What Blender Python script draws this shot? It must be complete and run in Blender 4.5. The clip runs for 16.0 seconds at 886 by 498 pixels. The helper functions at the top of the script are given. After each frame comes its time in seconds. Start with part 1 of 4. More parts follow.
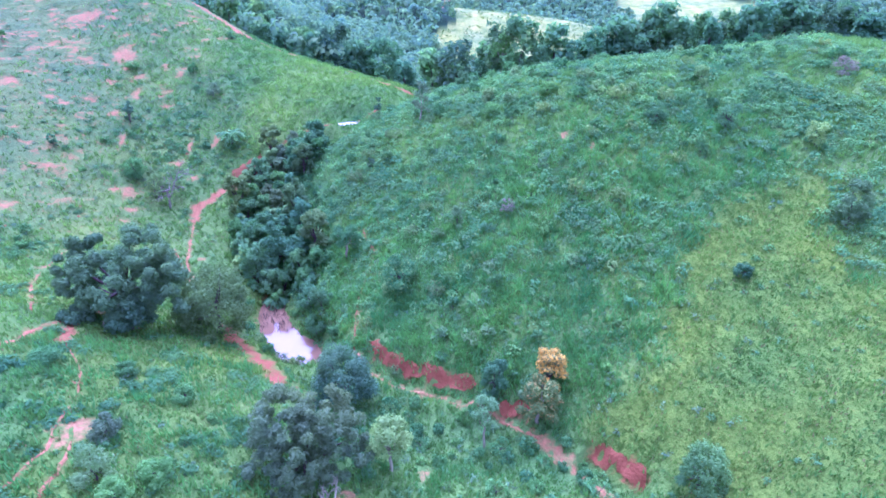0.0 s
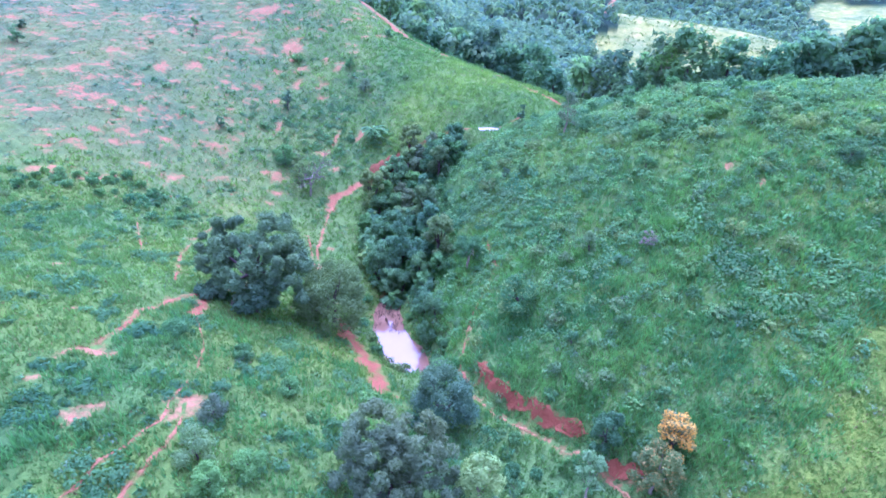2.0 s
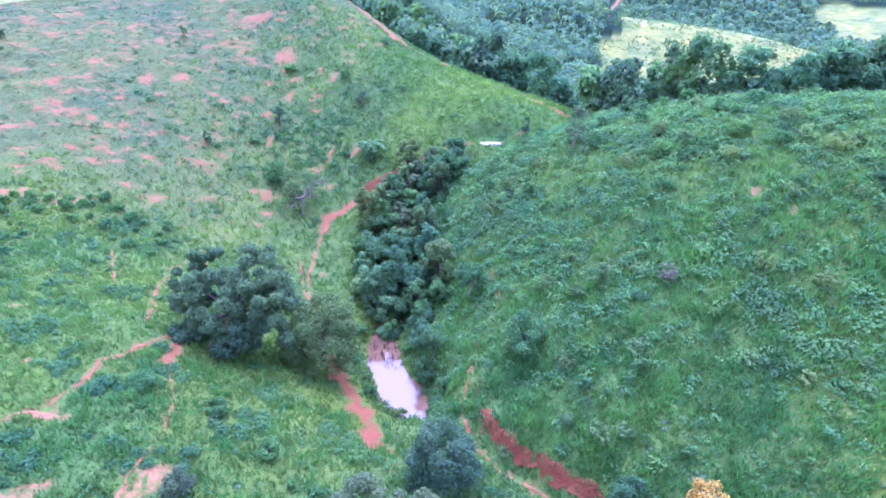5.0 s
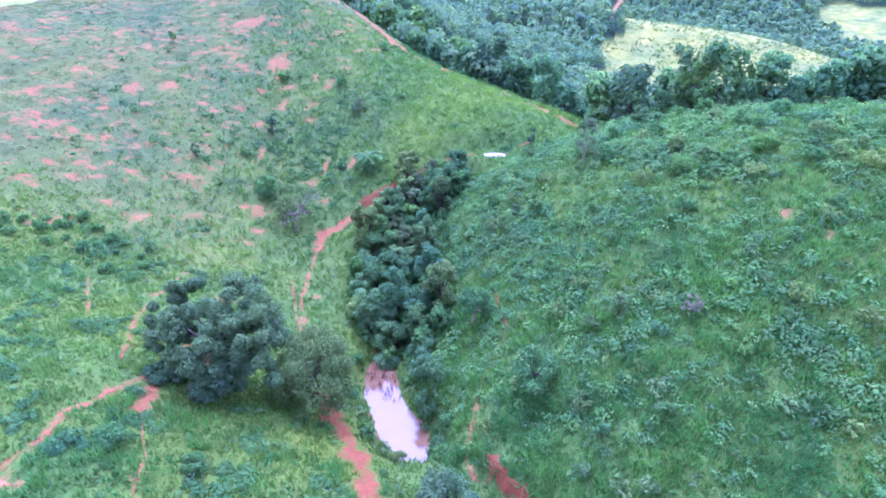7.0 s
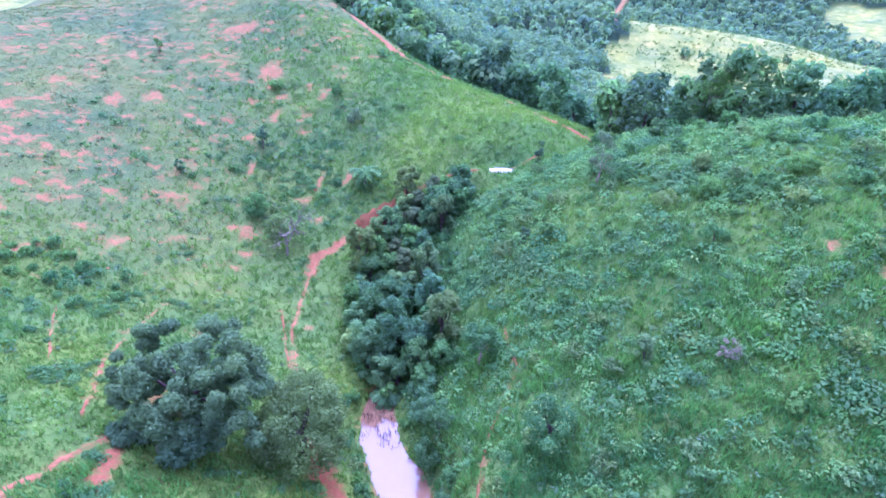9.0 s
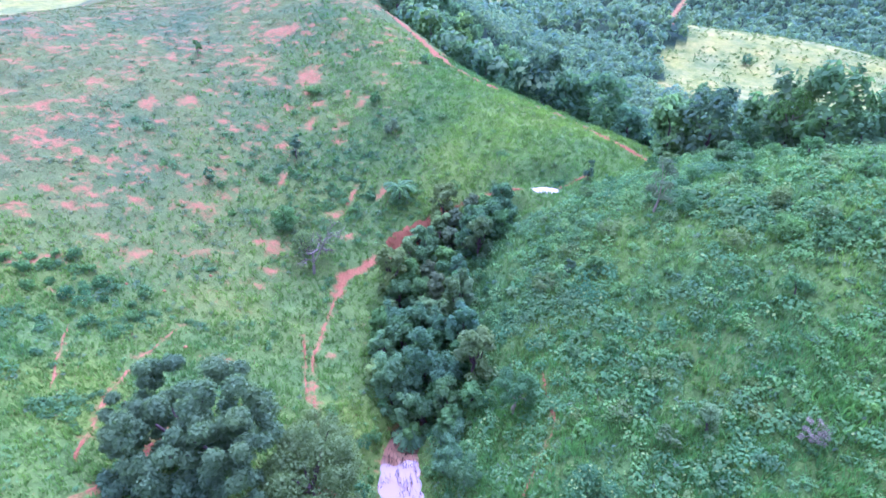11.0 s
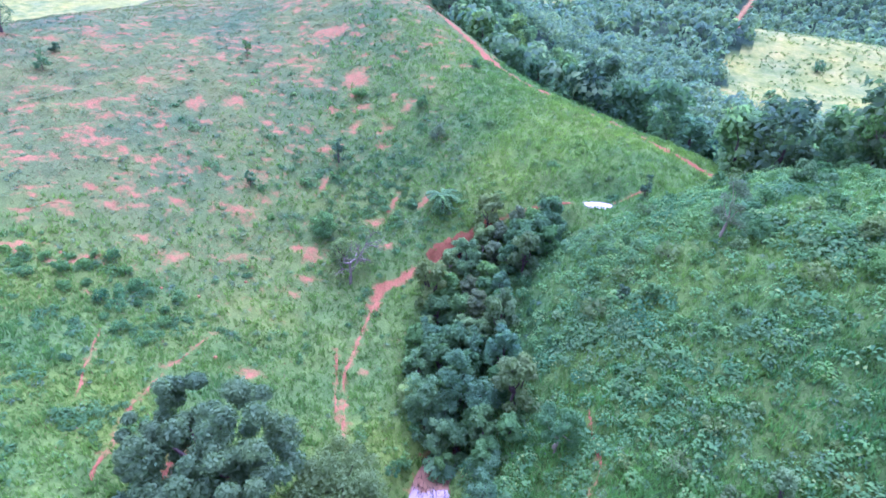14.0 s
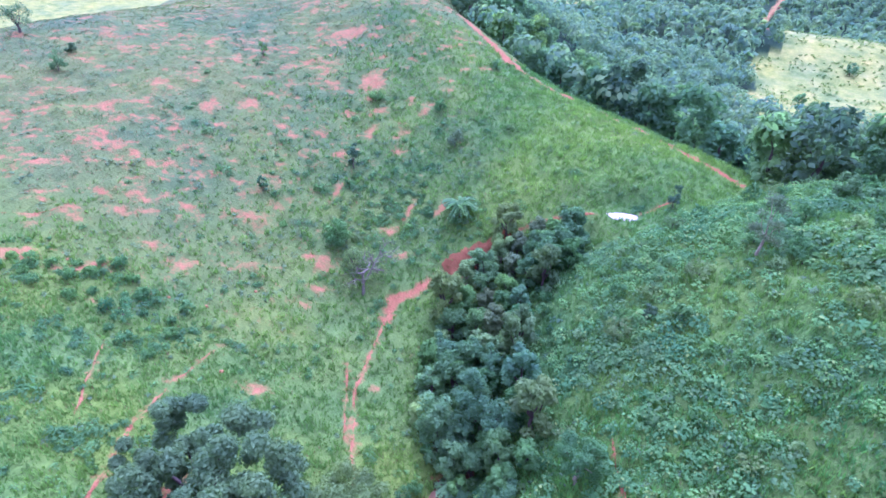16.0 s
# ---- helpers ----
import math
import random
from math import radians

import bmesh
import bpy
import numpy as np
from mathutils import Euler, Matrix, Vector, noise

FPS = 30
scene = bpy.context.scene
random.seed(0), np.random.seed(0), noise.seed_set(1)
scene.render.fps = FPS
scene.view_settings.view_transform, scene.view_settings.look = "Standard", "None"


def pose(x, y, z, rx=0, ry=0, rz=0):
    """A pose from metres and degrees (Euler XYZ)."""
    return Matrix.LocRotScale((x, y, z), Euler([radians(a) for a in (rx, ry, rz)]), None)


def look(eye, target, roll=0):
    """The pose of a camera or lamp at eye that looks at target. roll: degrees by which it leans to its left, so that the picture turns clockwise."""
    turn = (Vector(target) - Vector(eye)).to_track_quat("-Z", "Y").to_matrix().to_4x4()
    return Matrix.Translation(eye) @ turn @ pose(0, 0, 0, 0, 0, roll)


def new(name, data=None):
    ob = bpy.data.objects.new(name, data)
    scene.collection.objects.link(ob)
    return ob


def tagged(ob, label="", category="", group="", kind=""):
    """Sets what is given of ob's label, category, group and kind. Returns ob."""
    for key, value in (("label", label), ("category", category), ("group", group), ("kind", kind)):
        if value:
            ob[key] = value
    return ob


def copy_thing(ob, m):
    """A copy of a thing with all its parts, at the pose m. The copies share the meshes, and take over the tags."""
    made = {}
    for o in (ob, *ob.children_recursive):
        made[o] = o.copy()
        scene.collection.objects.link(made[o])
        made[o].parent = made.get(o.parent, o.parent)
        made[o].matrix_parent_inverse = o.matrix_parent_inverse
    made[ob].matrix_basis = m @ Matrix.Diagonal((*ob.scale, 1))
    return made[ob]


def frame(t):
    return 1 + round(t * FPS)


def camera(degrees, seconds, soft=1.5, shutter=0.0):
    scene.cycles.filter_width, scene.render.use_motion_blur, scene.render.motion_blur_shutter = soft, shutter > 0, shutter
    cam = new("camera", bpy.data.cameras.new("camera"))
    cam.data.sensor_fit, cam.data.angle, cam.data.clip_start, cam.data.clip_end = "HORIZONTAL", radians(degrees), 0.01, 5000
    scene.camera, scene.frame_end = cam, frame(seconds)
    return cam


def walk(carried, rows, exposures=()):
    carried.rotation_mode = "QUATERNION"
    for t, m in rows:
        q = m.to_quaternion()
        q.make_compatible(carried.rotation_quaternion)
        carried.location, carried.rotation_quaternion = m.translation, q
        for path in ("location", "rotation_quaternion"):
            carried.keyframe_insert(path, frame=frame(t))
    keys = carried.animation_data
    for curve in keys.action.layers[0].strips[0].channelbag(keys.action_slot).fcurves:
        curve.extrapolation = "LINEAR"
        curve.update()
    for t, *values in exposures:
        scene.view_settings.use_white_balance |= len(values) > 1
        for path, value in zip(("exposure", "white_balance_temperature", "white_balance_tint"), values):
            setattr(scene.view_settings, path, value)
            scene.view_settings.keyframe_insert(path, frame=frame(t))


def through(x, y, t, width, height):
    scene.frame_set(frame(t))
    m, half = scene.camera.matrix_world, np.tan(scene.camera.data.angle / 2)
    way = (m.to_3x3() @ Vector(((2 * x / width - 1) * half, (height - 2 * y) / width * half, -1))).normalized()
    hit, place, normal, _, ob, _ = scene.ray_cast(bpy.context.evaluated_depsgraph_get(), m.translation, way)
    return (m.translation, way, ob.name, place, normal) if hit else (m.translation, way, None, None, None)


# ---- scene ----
cam = camera(78.3, 16.0, soft=1.7)
PATH = [
    (0, (-0.42, 0.993, 48.572), (-0.402, 2.736, 47.592), 0.9),
    (0.5, (-0.31, 2.05, 48.63), (-0.295, 3.793, 47.649), 0.7),
    (1, (-0.657, 3.034, 48.591), (-0.681, 4.779, 47.614), 0.9),
    (1.5, (-0.614, 4.193, 48.58), (-0.944, 5.903, 47.597), 1.2),
    (2, (-0.491, 5.394, 48.574), (-0.931, 7.079, 47.59), 1.3),
    (2.5, (-0.566, 6.566, 48.655), (-1.016, 8.248, 47.67), 1.2),
    (3, (-0.776, 7.639, 48.703), (-1.225, 9.321, 47.72), 1.2),
    (3.5, (-1.021, 8.729, 48.747), (-1.469, 10.412, 47.764), 1.1),
    (4, (-1.307, 9.862, 48.805), (-1.755, 11.546, 47.824), 1.1),
    (6.5, (-3.356, 16.54, 48.835), (-3.805, 18.227, 47.859), 0.8),
    (7, (-3.831, 18.125, 48.865), (-4.281, 19.812, 47.889), 0.8),
    (7.5, (-4.32, 19.791, 48.751), (-4.772, 21.478, 47.777), 0.8),
    (8, (-4.902, 21.46, 48.762), (-5.352, 23.148, 47.787), 0.7),
    (8.5, (-5.506, 23.224, 48.711), (-5.957, 24.912, 47.738), 0.7),
    (9, (-5.979, 25.1, 48.66), (-6.433, 26.789, 47.69), 0.6),
    (9.5, (-6.583, 26.948, 48.703), (-7.064, 28.63, 47.733), 0.7),
    (12, (-7.888, 34.093, 48.885), (-8.515, 35.725, 47.913), 0.6),
    (12.5, (-8.107, 34.561, 48.847), (-8.735, 36.192, 47.876), 0.6),
    (13, (-8.358, 35.067, 48.751), (-8.991, 36.697, 47.78), 0.5),
    (13.5, (-8.729, 35.579, 48.667), (-9.408, 37.189, 47.695), 0.6),
    (14, (-9.055, 36.219, 48.55), (-9.793, 37.804, 47.578), 0.6),
    (14.5, (-9.401, 36.968, 48.48), (-10.163, 38.54, 47.508), 0.6),
    (15, (-9.72, 37.695, 48.484), (-10.496, 39.261, 47.512), 0.6),
    (15.5, (-10.055, 38.477, 48.46), (-10.84, 40.038, 47.488), 0.5),
    (16, (-10.431, 39.186, 48.419), (-11.224, 40.744, 47.447), 0.5),
]
walk(cam, [(t, look(eye, target, roll)) for t, eye, target, roll in PATH], [(0, 2.16, 3940, 63), (4, 2.12, 4060, 63), (8, 2.1, 4100, 63), (16, 1.98, 4180, 64)])

# ---- light ----
SUN_UP, SUN_ROUND = 66.0, -8.0
world = bpy.data.worlds.new("sky")
scene.world = world
world.use_nodes = True
sky = world.node_tree.nodes.new("ShaderNodeTexSky")
sky.sky_type, sky.sun_disc = "NISHITA", False
sky.sun_elevation, sky.sun_rotation = radians(SUN_UP), radians(SUN_ROUND)
sky.dust_density = 3.0
world.node_tree.nodes["Background"].inputs[1].default_value = 0.15
# broken white cloud over most of the sky
cloud = world.node_tree.nodes.new("ShaderNodeTexNoise")
cloud.inputs["Scale"].default_value, cloud.inputs["Detail"].default_value = 2.2, 6.0
cover = world.node_tree.nodes.new("ShaderNodeValToRGB")
cover.color_ramp.elements[0].position, cover.color_ramp.elements[1].position = 0.34, 0.56
cover.color_ramp.elements[0].color = (0.6, 0.6, 0.6, 1)
clouds = world.node_tree.nodes.new("ShaderNodeMix")
clouds.data_type = "RGBA"
way = world.node_tree.nodes.new("ShaderNodeTexCoord")
# the cloud glows more towards the veiled sun
facing = world.node_tree.nodes.new("ShaderNodeVectorMath")
facing.operation = "DOT_PRODUCT"
facing.inputs[1].default_value = (math.sin(radians(SUN_ROUND)) * math.cos(radians(SUN_UP)), math.cos(radians(SUN_ROUND)) * math.cos(radians(SUN_UP)), math.sin(radians(SUN_UP)))
glow = world.node_tree.nodes.new("ShaderNodeMapRange")
glow.inputs["From Min"].default_value, glow.inputs["From Max"].default_value, glow.inputs["To Min"].default_value, glow.inputs["To Max"].default_value = 0.45, 1.0, 3.6, 15.0
world.node_tree.links.new(way.outputs["Generated"], facing.inputs[0])
world.node_tree.links.new(facing.outputs["Value"], glow.inputs["Value"])
world.node_tree.links.new(glow.outputs[0], clouds.inputs[7])
world.node_tree.links.new(way.outputs["Generated"], cloud.inputs["Vector"])
world.node_tree.links.new(cloud.outputs["Fac"], cover.inputs[0])
world.node_tree.links.new(cover.outputs[0], clouds.inputs[0])
world.node_tree.links.new(sky.outputs[0], clouds.inputs[6])
world.node_tree.links.new(clouds.outputs[2], world.node_tree.nodes["Background"].inputs[0])
sun = new("sun", bpy.data.lights.new("sun", "SUN"))
sun.data.energy, sun.data.angle, sun.data.color = 1.0, radians(12), (1.0, 0.95, 0.88)
su, sr = radians(SUN_UP), radians(SUN_ROUND)
sun.matrix_world = look((math.sin(sr) * math.cos(su) * 300, math.cos(sr) * math.cos(su) * 300, math.sin(su) * 300), (0, 0, 0))

# ---- materials ----
def material(name):
    m = bpy.data.materials.new(name)
    m.use_nodes = True
    m.node_tree.nodes.clear()
    return m, m.node_tree.nodes, m.node_tree.links


def put(nodes, kind, **values):
    n = nodes.new(kind)
    for k, v in values.items():
        if k in n.inputs:
            n.inputs[k].default_value = v
    return n


def ramp(nodes, links, fac, stops):
    r = nodes.new("ShaderNodeValToRGB")
    while len(r.color_ramp.elements) < len(stops):
        r.color_ramp.elements.new(0.5)
    for e, (at, c) in zip(r.color_ramp.elements, stops):
        e.position, e.color = at, (*c, 1)
    links.new(fac, r.inputs[0])
    return r.outputs[0]


def noise_at(nodes, links, scale, detail=4.0, where=None, stretch=None):
    n = put(nodes, "ShaderNodeTexNoise", Scale=scale, Detail=detail, Roughness=0.6)
    if where is None:
        where = nodes.new("ShaderNodeNewGeometry").outputs["Position"]
    if stretch:
        mp = nodes.new("ShaderNodeMapping")
        mp.inputs["Scale"].default_value = stretch
        links.new(where, mp.inputs[0])
        where = mp.outputs[0]
    links.new(where, n.inputs["Vector"])
    return n.outputs["Fac"]


def mix(nodes, links, fac, a, b, kind="MIX"):
    m = nodes.new("ShaderNodeMix")
    m.data_type, m.blend_type = "RGBA", kind
    for v, i in ((fac, 0), (a, 6), (b, 7)):
        if isinstance(v, (int, float)):
            m.inputs[i].default_value = v
        elif isinstance(v, tuple):
            m.inputs[i].default_value = (*v, 1)
        else:
            links.new(v, m.inputs[i])
    return m.outputs[2]


def sums(nodes, links, op, a, b, clamp=False):
    m = nodes.new("ShaderNodeMath")
    m.operation, m.use_clamp = op, clamp
    for i, v in enumerate((a, b)):
        if isinstance(v, (int, float)):
            m.inputs[i].default_value = v
        else:
            links.new(v, m.inputs[i])
    return m.outputs[0]


def leaf_material(name, dark, light, odd=None, through=0.38, gloss=0.01, span=0.05, swing=0.27):
    """Leaves: each one its own shade, whole plants differ too, and light comes through."""
    m, n, l = material(name)
    geo, obj = n.new("ShaderNodeNewGeometry"), n.new("ShaderNodeObjectInfo")
    low_shade, high_shade = tuple(a * 0.74 + b * 0.26 for a, b in zip(dark, light)), tuple(a * 0.26 + b * 0.74 for a, b in zip(dark, light))
    stops = [(0.0, low_shade), (0.6, tuple((a + b) / 2 for a, b in zip(dark, light))), (1.0, high_shade)]
    col = ramp(n, l, geo.outputs["Random Per Island"], stops)
    big = noise_at(n, l, 0.35, 2.0)
    col = mix(n, l, 1.0, col, ramp(n, l, big, [(0.3, (0.8, 0.82, 0.82)), (0.7, (1.18, 1.16, 1.0))]), "MULTIPLY")
    col = mix(n, l, 1.0, col, ramp(n, l, obj.outputs["Random"], [(0.0, (0.78, 0.82, 0.8)), (0.5, (1.0, 1.0, 1.0)), (1.0, (1.3, 1.22, 0.95))]), "MULTIPLY")
    wide = noise_at(n, l, span, 3.0)
    col = mix(n, l, 1.0, col, ramp(n, l, wide, [(0.32, (1 - swing, 1 - swing * 0.6, 1.0)), (0.68, (1 + swing, 1 + swing * 0.6, 1 - swing * 0.5))]), "MULTIPLY")
    if odd:
        col = mix(n, l, ramp(n, l, geo.outputs["Random Per Island"], [(odd[1] - 0.02, (0, 0, 0)), (odd[1], (1, 1, 1))]), col, odd[0])
    d, t, g = n.new("ShaderNodeBsdfDiffuse"), n.new("ShaderNodeBsdfTranslucent"), put(n, "ShaderNodeBsdfGlossy", Roughness=0.7)
    l.new(col, d.inputs[0])
    l.new(mix(n, l, 1.0, col, (1.15, 1.2, 0.8), "MULTIPLY"), t.inputs[0])
    a, b, out = n.new("ShaderNodeMixShader"), n.new("ShaderNodeMixShader"), n.new("ShaderNodeOutputMaterial")
    a.inputs[0].default_value = through
    b.inputs[0].default_value = gloss
    l.new(d.outputs[0], a.inputs[1]), l.new(t.outputs[0], a.inputs[2])
    l.new(a.outputs[0], b.inputs[1]), l.new(g.outputs[0], b.inputs[2])
    l.new(b.outputs[0], out.inputs[0])
    return m


def bark_material(name, dark, light):
    m, n, l = material(name)
    grain = noise_at(n, l, 5.0, 5.0, stretch=(1, 1, 0.25))
    col = mix(n, l, 1.0, ramp(n, l, grain, [(0.3, dark), (0.75, light)]), ramp(n, l, noise_at(n, l, 0.8), [(0.3, (0.75, 0.75, 0.75)), (0.7, (1.15, 1.15, 1.15))]), "MULTIPLY")
    p, out, bump = put(n, "ShaderNodeBsdfPrincipled", Roughness=0.9, **{"Specular IOR Level": 0.1}), n.new("ShaderNodeOutputMaterial"), put(n, "ShaderNodeBump", Strength=0.6, Distance=0.05)
    l.new(grain, bump.inputs["Height"]), l.new(bump.outputs[0], p.inputs["Normal"])
    l.new(col, p.inputs["Base Color"]), l.new(p.outputs[0], out.inputs[0])
    return m


def ground_material():
    m, n, l = material("soil_and_turf")
    def part_of(name):
        a = n.new("ShaderNodeAttribute")
        a.attribute_name = name
        return a.outputs["Fac"]
    fine, mid, broad = noise_at(n, l, 3.4, 8.0), noise_at(n, l, 0.45, 5.0), noise_at(n, l, 0.06, 4.0)
    lush = mix(n, l, mid, (0.056, 0.100, 0.017), (0.080, 0.130, 0.023))
    poor = mix(n, l, mid, (0.088, 0.092, 0.030), (0.066, 0.100, 0.027))
    # Pasture grass lightened in colour to stand for sunlight on the far slopes
    far = ramp(n, l, noise_at(n, l, 0.16, 8.0), [(0.30, (0.085, 0.112, 0.022)), (0.47, (0.145, 0.162, 0.034)), (0.62, (0.195, 0.190, 0.048)), (0.75, (0.25, 0.225, 0.072))])
    turf = mix(n, l, part_of("poor"), lush, poor)
    turf = mix(n, l, ramp(n, l, broad, [(0.4, (0, 0, 0)), (0.65, (0.45, 0.45, 0.45))]), turf, (0.085, 0.115, 0.025))
    turf = mix(n, l, part_of("light"), turf, mix(n, l, mid, (0.072, 0.108, 0.010), (0.092, 0.124, 0.014)))
    turf = mix(n, l, part_of("pasture"), turf, far)
    # Darker green ground wherever the woods stand
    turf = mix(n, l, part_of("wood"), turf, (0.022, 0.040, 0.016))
    turf = mix(n, l, 1.0, turf, ramp(n, l, noise_at(n, l, 0.05, 3.0), [(0.32, (0.74, 0.86, 1.0)), (0.68, (1.28, 1.15, 0.86))]), "MULTIPLY")
    clumps = noise_at(n, l, 0.9, 3.0)
    turf = mix(n, l, 1.0, turf, ramp(n, l, clumps, [(0.3, (0.84, 0.86, 0.86)), (0.7, (1.14, 1.12, 1.06))]), "MULTIPLY")
    turf = mix(n, l, 1.0, turf, ramp(n, l, fine, [(0.3, (0.78, 0.80, 0.80)), (0.7, (1.18, 1.16, 1.1))]), "MULTIPLY")
    soil = mix(n, l, mid, (0.165, 0.046, 0.016), (0.225, 0.080, 0.030))
    soil = mix(n, l, part_of("pale"), soil, (0.27, 0.138, 0.048))
    soil = mix(n, l, 1.0, soil, ramp(n, l, fine, [(0.25, (0.72, 0.7, 0.7)), (0.75, (1.18, 1.18, 1.15))]), "MULTIPLY")
    rough = sums(n, l, "ADD", part_of("bare"), sums(n, l, "MULTIPLY", sums(n, l, "SUBTRACT", noise_at(n, l, 1.5, 8.0), 0.5), 1.7))
    edge = ramp(n, l, rough, [(0.26, (0, 0, 0)), (0.50, (0.45, 0.45, 0.45)), (0.82, (1, 1, 1))])
    col = mix(n, l, edge, turf, soil)
    p, out, bump = put(n, "ShaderNodeBsdfPrincipled", Roughness=0.9), n.new("ShaderNodeOutputMaterial"), put(n, "ShaderNodeBump", Strength=0.7, Distance=0.25)
    p.inputs["Specular IOR Level"].default_value = 0.03
    l.new(fine, bump.inputs["Height"]), l.new(bump.outputs[0], p.inputs["Normal"])
    l.new(col, p.inputs["Base Color"]), l.new(p.outputs[0], out.inputs[0])
    return m


def water_material():
    m, n, l = material("muddy_water")
    col = mix(n, l, noise_at(n, l, 0.25), (0.120, 0.062, 0.026), (0.160, 0.088, 0.038))
    p, out, bump = put(n, "ShaderNodeBsdfPrincipled", Roughness=0.06), n.new("ShaderNodeOutputMaterial"), put(n, "ShaderNodeBump", Strength=0.03, Distance=0.1)
    p.inputs["IOR"].default_value = 1.5
    p.inputs["Specular IOR Level"].default_value = 0.62
    l.new(noise_at(n, l, 1.5), bump.inputs["Height"]), l.new(bump.outputs[0], p.inputs["Normal"])
    l.new(col, p.inputs["Base Color"]), l.new(p.outputs[0], out.inputs[0])
    return m


def sky_pale_material():
    """Shallow water whose pale base colour stands for the sky mirrored in it."""
    m, n, l = material("sky_pale_water")
    p, out = put(n, "ShaderNodeBsdfPrincipled", Roughness=0.08), n.new("ShaderNodeOutputMaterial")
    l.new(mix(n, l, noise_at(n, l, 0.6), (0.34, 0.25, 0.19), (0.46, 0.38, 0.31)), p.inputs["Base Color"])
    l.new(p.outputs[0], out.inputs[0])
    return m


SOIL, WATER, SKY_PALE = ground_material(), water_material(), sky_pale_material()
BARK = bark_material("grey_bark", (0.036, 0.026, 0.017), (0.10, 0.074, 0.05))
PALE_BARK = bark_material("pale_bark", (0.17, 0.145, 0.07), (0.31, 0.27, 0.14))
DEAD_BARK = bark_material("dead_twigs", (0.10, 0.083, 0.05), (0.23, 0.195, 0.12))
MANGO = leaf_material("dark_leaves", (0.054, 0.106, 0.046), (0.108, 0.174, 0.074), through=0.5)
OLIVE = leaf_material("olive_leaves", (0.090, 0.144, 0.032), (0.165, 0.232, 0.062), through=0.5)
WOODS = leaf_material("wood_leaves", (0.074, 0.154, 0.060), (0.168, 0.290, 0.112), through=0.55)
BLUISH = leaf_material("blue_green_leaves", (0.062, 0.134, 0.040), (0.142, 0.246, 0.078), through=0.55)
BRIGHT = leaf_material("fresh_leaves", (0.085, 0.180, 0.034), (0.165, 0.300, 0.060), through=0.5)
PALE = leaf_material("pale_leaves", (0.115, 0.190, 0.050), (0.21, 0.31, 0.090), through=0.45)
GREY = leaf_material("grey_leaves", (0.082, 0.124, 0.048), (0.165, 0.218, 0.090), through=0.55)
GOLD = leaf_material("flowering_leaves", (0.122, 0.146, 0.037), (0.268, 0.244, 0.049), ((0.62, 0.34, 0.02), 0.5))
BRONZE = leaf_material("budding_leaves", (0.100, 0.144, 0.026), (0.200, 0.240, 0.050), ((0.25, 0.19, 0.032), 0.84))
PINKISH = leaf_material("dry_pink_leaves", (0.17, 0.145, 0.10), (0.27, 0.24, 0.17))
BLADES = leaf_material("grass_blades", (0.070, 0.146, 0.022), (0.132, 0.232, 0.036), through=0.5, swing=0.34)
POOR_BLADES = leaf_material("short_grass_blades", (0.066, 0.110, 0.024), (0.110, 0.160, 0.040), ((0.22, 0.14, 0.07), 0.82), through=0.4)
WEEDS = leaf_material("weed_leaves", (0.060, 0.134, 0.030), (0.112, 0.208, 0.050), through=0.35)
# Bluer than the near woods: distance haze is put into the leaf colour
HAZED_WOODS = leaf_material("hazed_far_leaves", (0.076, 0.138, 0.076), (0.155, 0.250, 0.132), through=0.55, gloss=0.012, span=0.12, swing=0.34)
TEAL_WEEDS = leaf_material("grey_green_weed_leaves", (0.065, 0.112, 0.044), (0.12, 0.18, 0.074), through=0.3)
SHRUBS = leaf_material("shrub_leaves", (0.066, 0.150, 0.036), (0.130, 0.246, 0.062), through=0.5)
LUSH = leaf_material("lush_grass_blades", (0.058, 0.156, 0.030), (0.112, 0.250, 0.050), through=0.5, span=0.09, swing=0.34)
MEADOW = leaf_material("meadow_grass_blades", (0.080, 0.156, 0.013), (0.130, 0.208, 0.023), ((0.18, 0.14, 0.05), 0.93), through=0.45)
HILL_GREENS = leaf_material("hill_shrub_leaves", (0.066, 0.158, 0.042), (0.128, 0.248, 0.070), ((0.22, 0.30, 0.055), 0.93), through=0.5, span=0.16, swing=0.3)

# ---- the ground ----
# Landform: heights of a smooth 22 m net, the gully of the stream, and the far country.
SPACING, WEST, SOUTH = 22.0, -135.0, 5.0
COARSE = np.array((
    (15.8, 18, 19.4, 18.6, 15.1, 9.8, 5, 6.4, 13.2, 19.1),
    (18.6, 19, 19.6, 20.2, 20.5, 13.4, 1.1, 5.9, 16.5, 21.7),
    (22.2, 20.7, 18.9, 16.4, 16, 6.4, 2.3, 7, 13.5, 23.8),
    (27.3, 23.7, 20.3, 12.4, 3.1, -6.5, 11.3, 23.8, 21.5, 30.2),
    (32.6, 28, 25.7, 16.2, 1.4, 9, 22.4, 33.9, 33.6, 38.0),
    (35, 32.1, 28.3, 21.5, 16.9, 19.4, 23.0, 26.8, 28.4, 33.0),
    (35, 33.6, 32.7, 30, 29, 26.2, 16.1, 17.1, 20.1, 20.8),
    (35, 38, 41.4, 43.3, 24.5, 10.4, 1.9, 5.2, 8.7, 10.5),
    (39, 43, 41, 24, -1, -6.1, -5.7, -3.4, -1.5, 0.1),
))
STREAM = ((26, 32), (14, 38.5), (3, 43), (-6, 46), (-13, 51), (-18, 57), (-21.5, 63), (-24.5, 70), (-28, 79), (-32, 90), (-31, 99), (-24, 106), (-16, 111.5), (-8, 117), (0, 128), (6, 150), (10, 190))


def smooth(a, b, v):
    t = np.clip((v - a) / (b - a), 0, 1)
    return t * t * (3 - 2 * t)


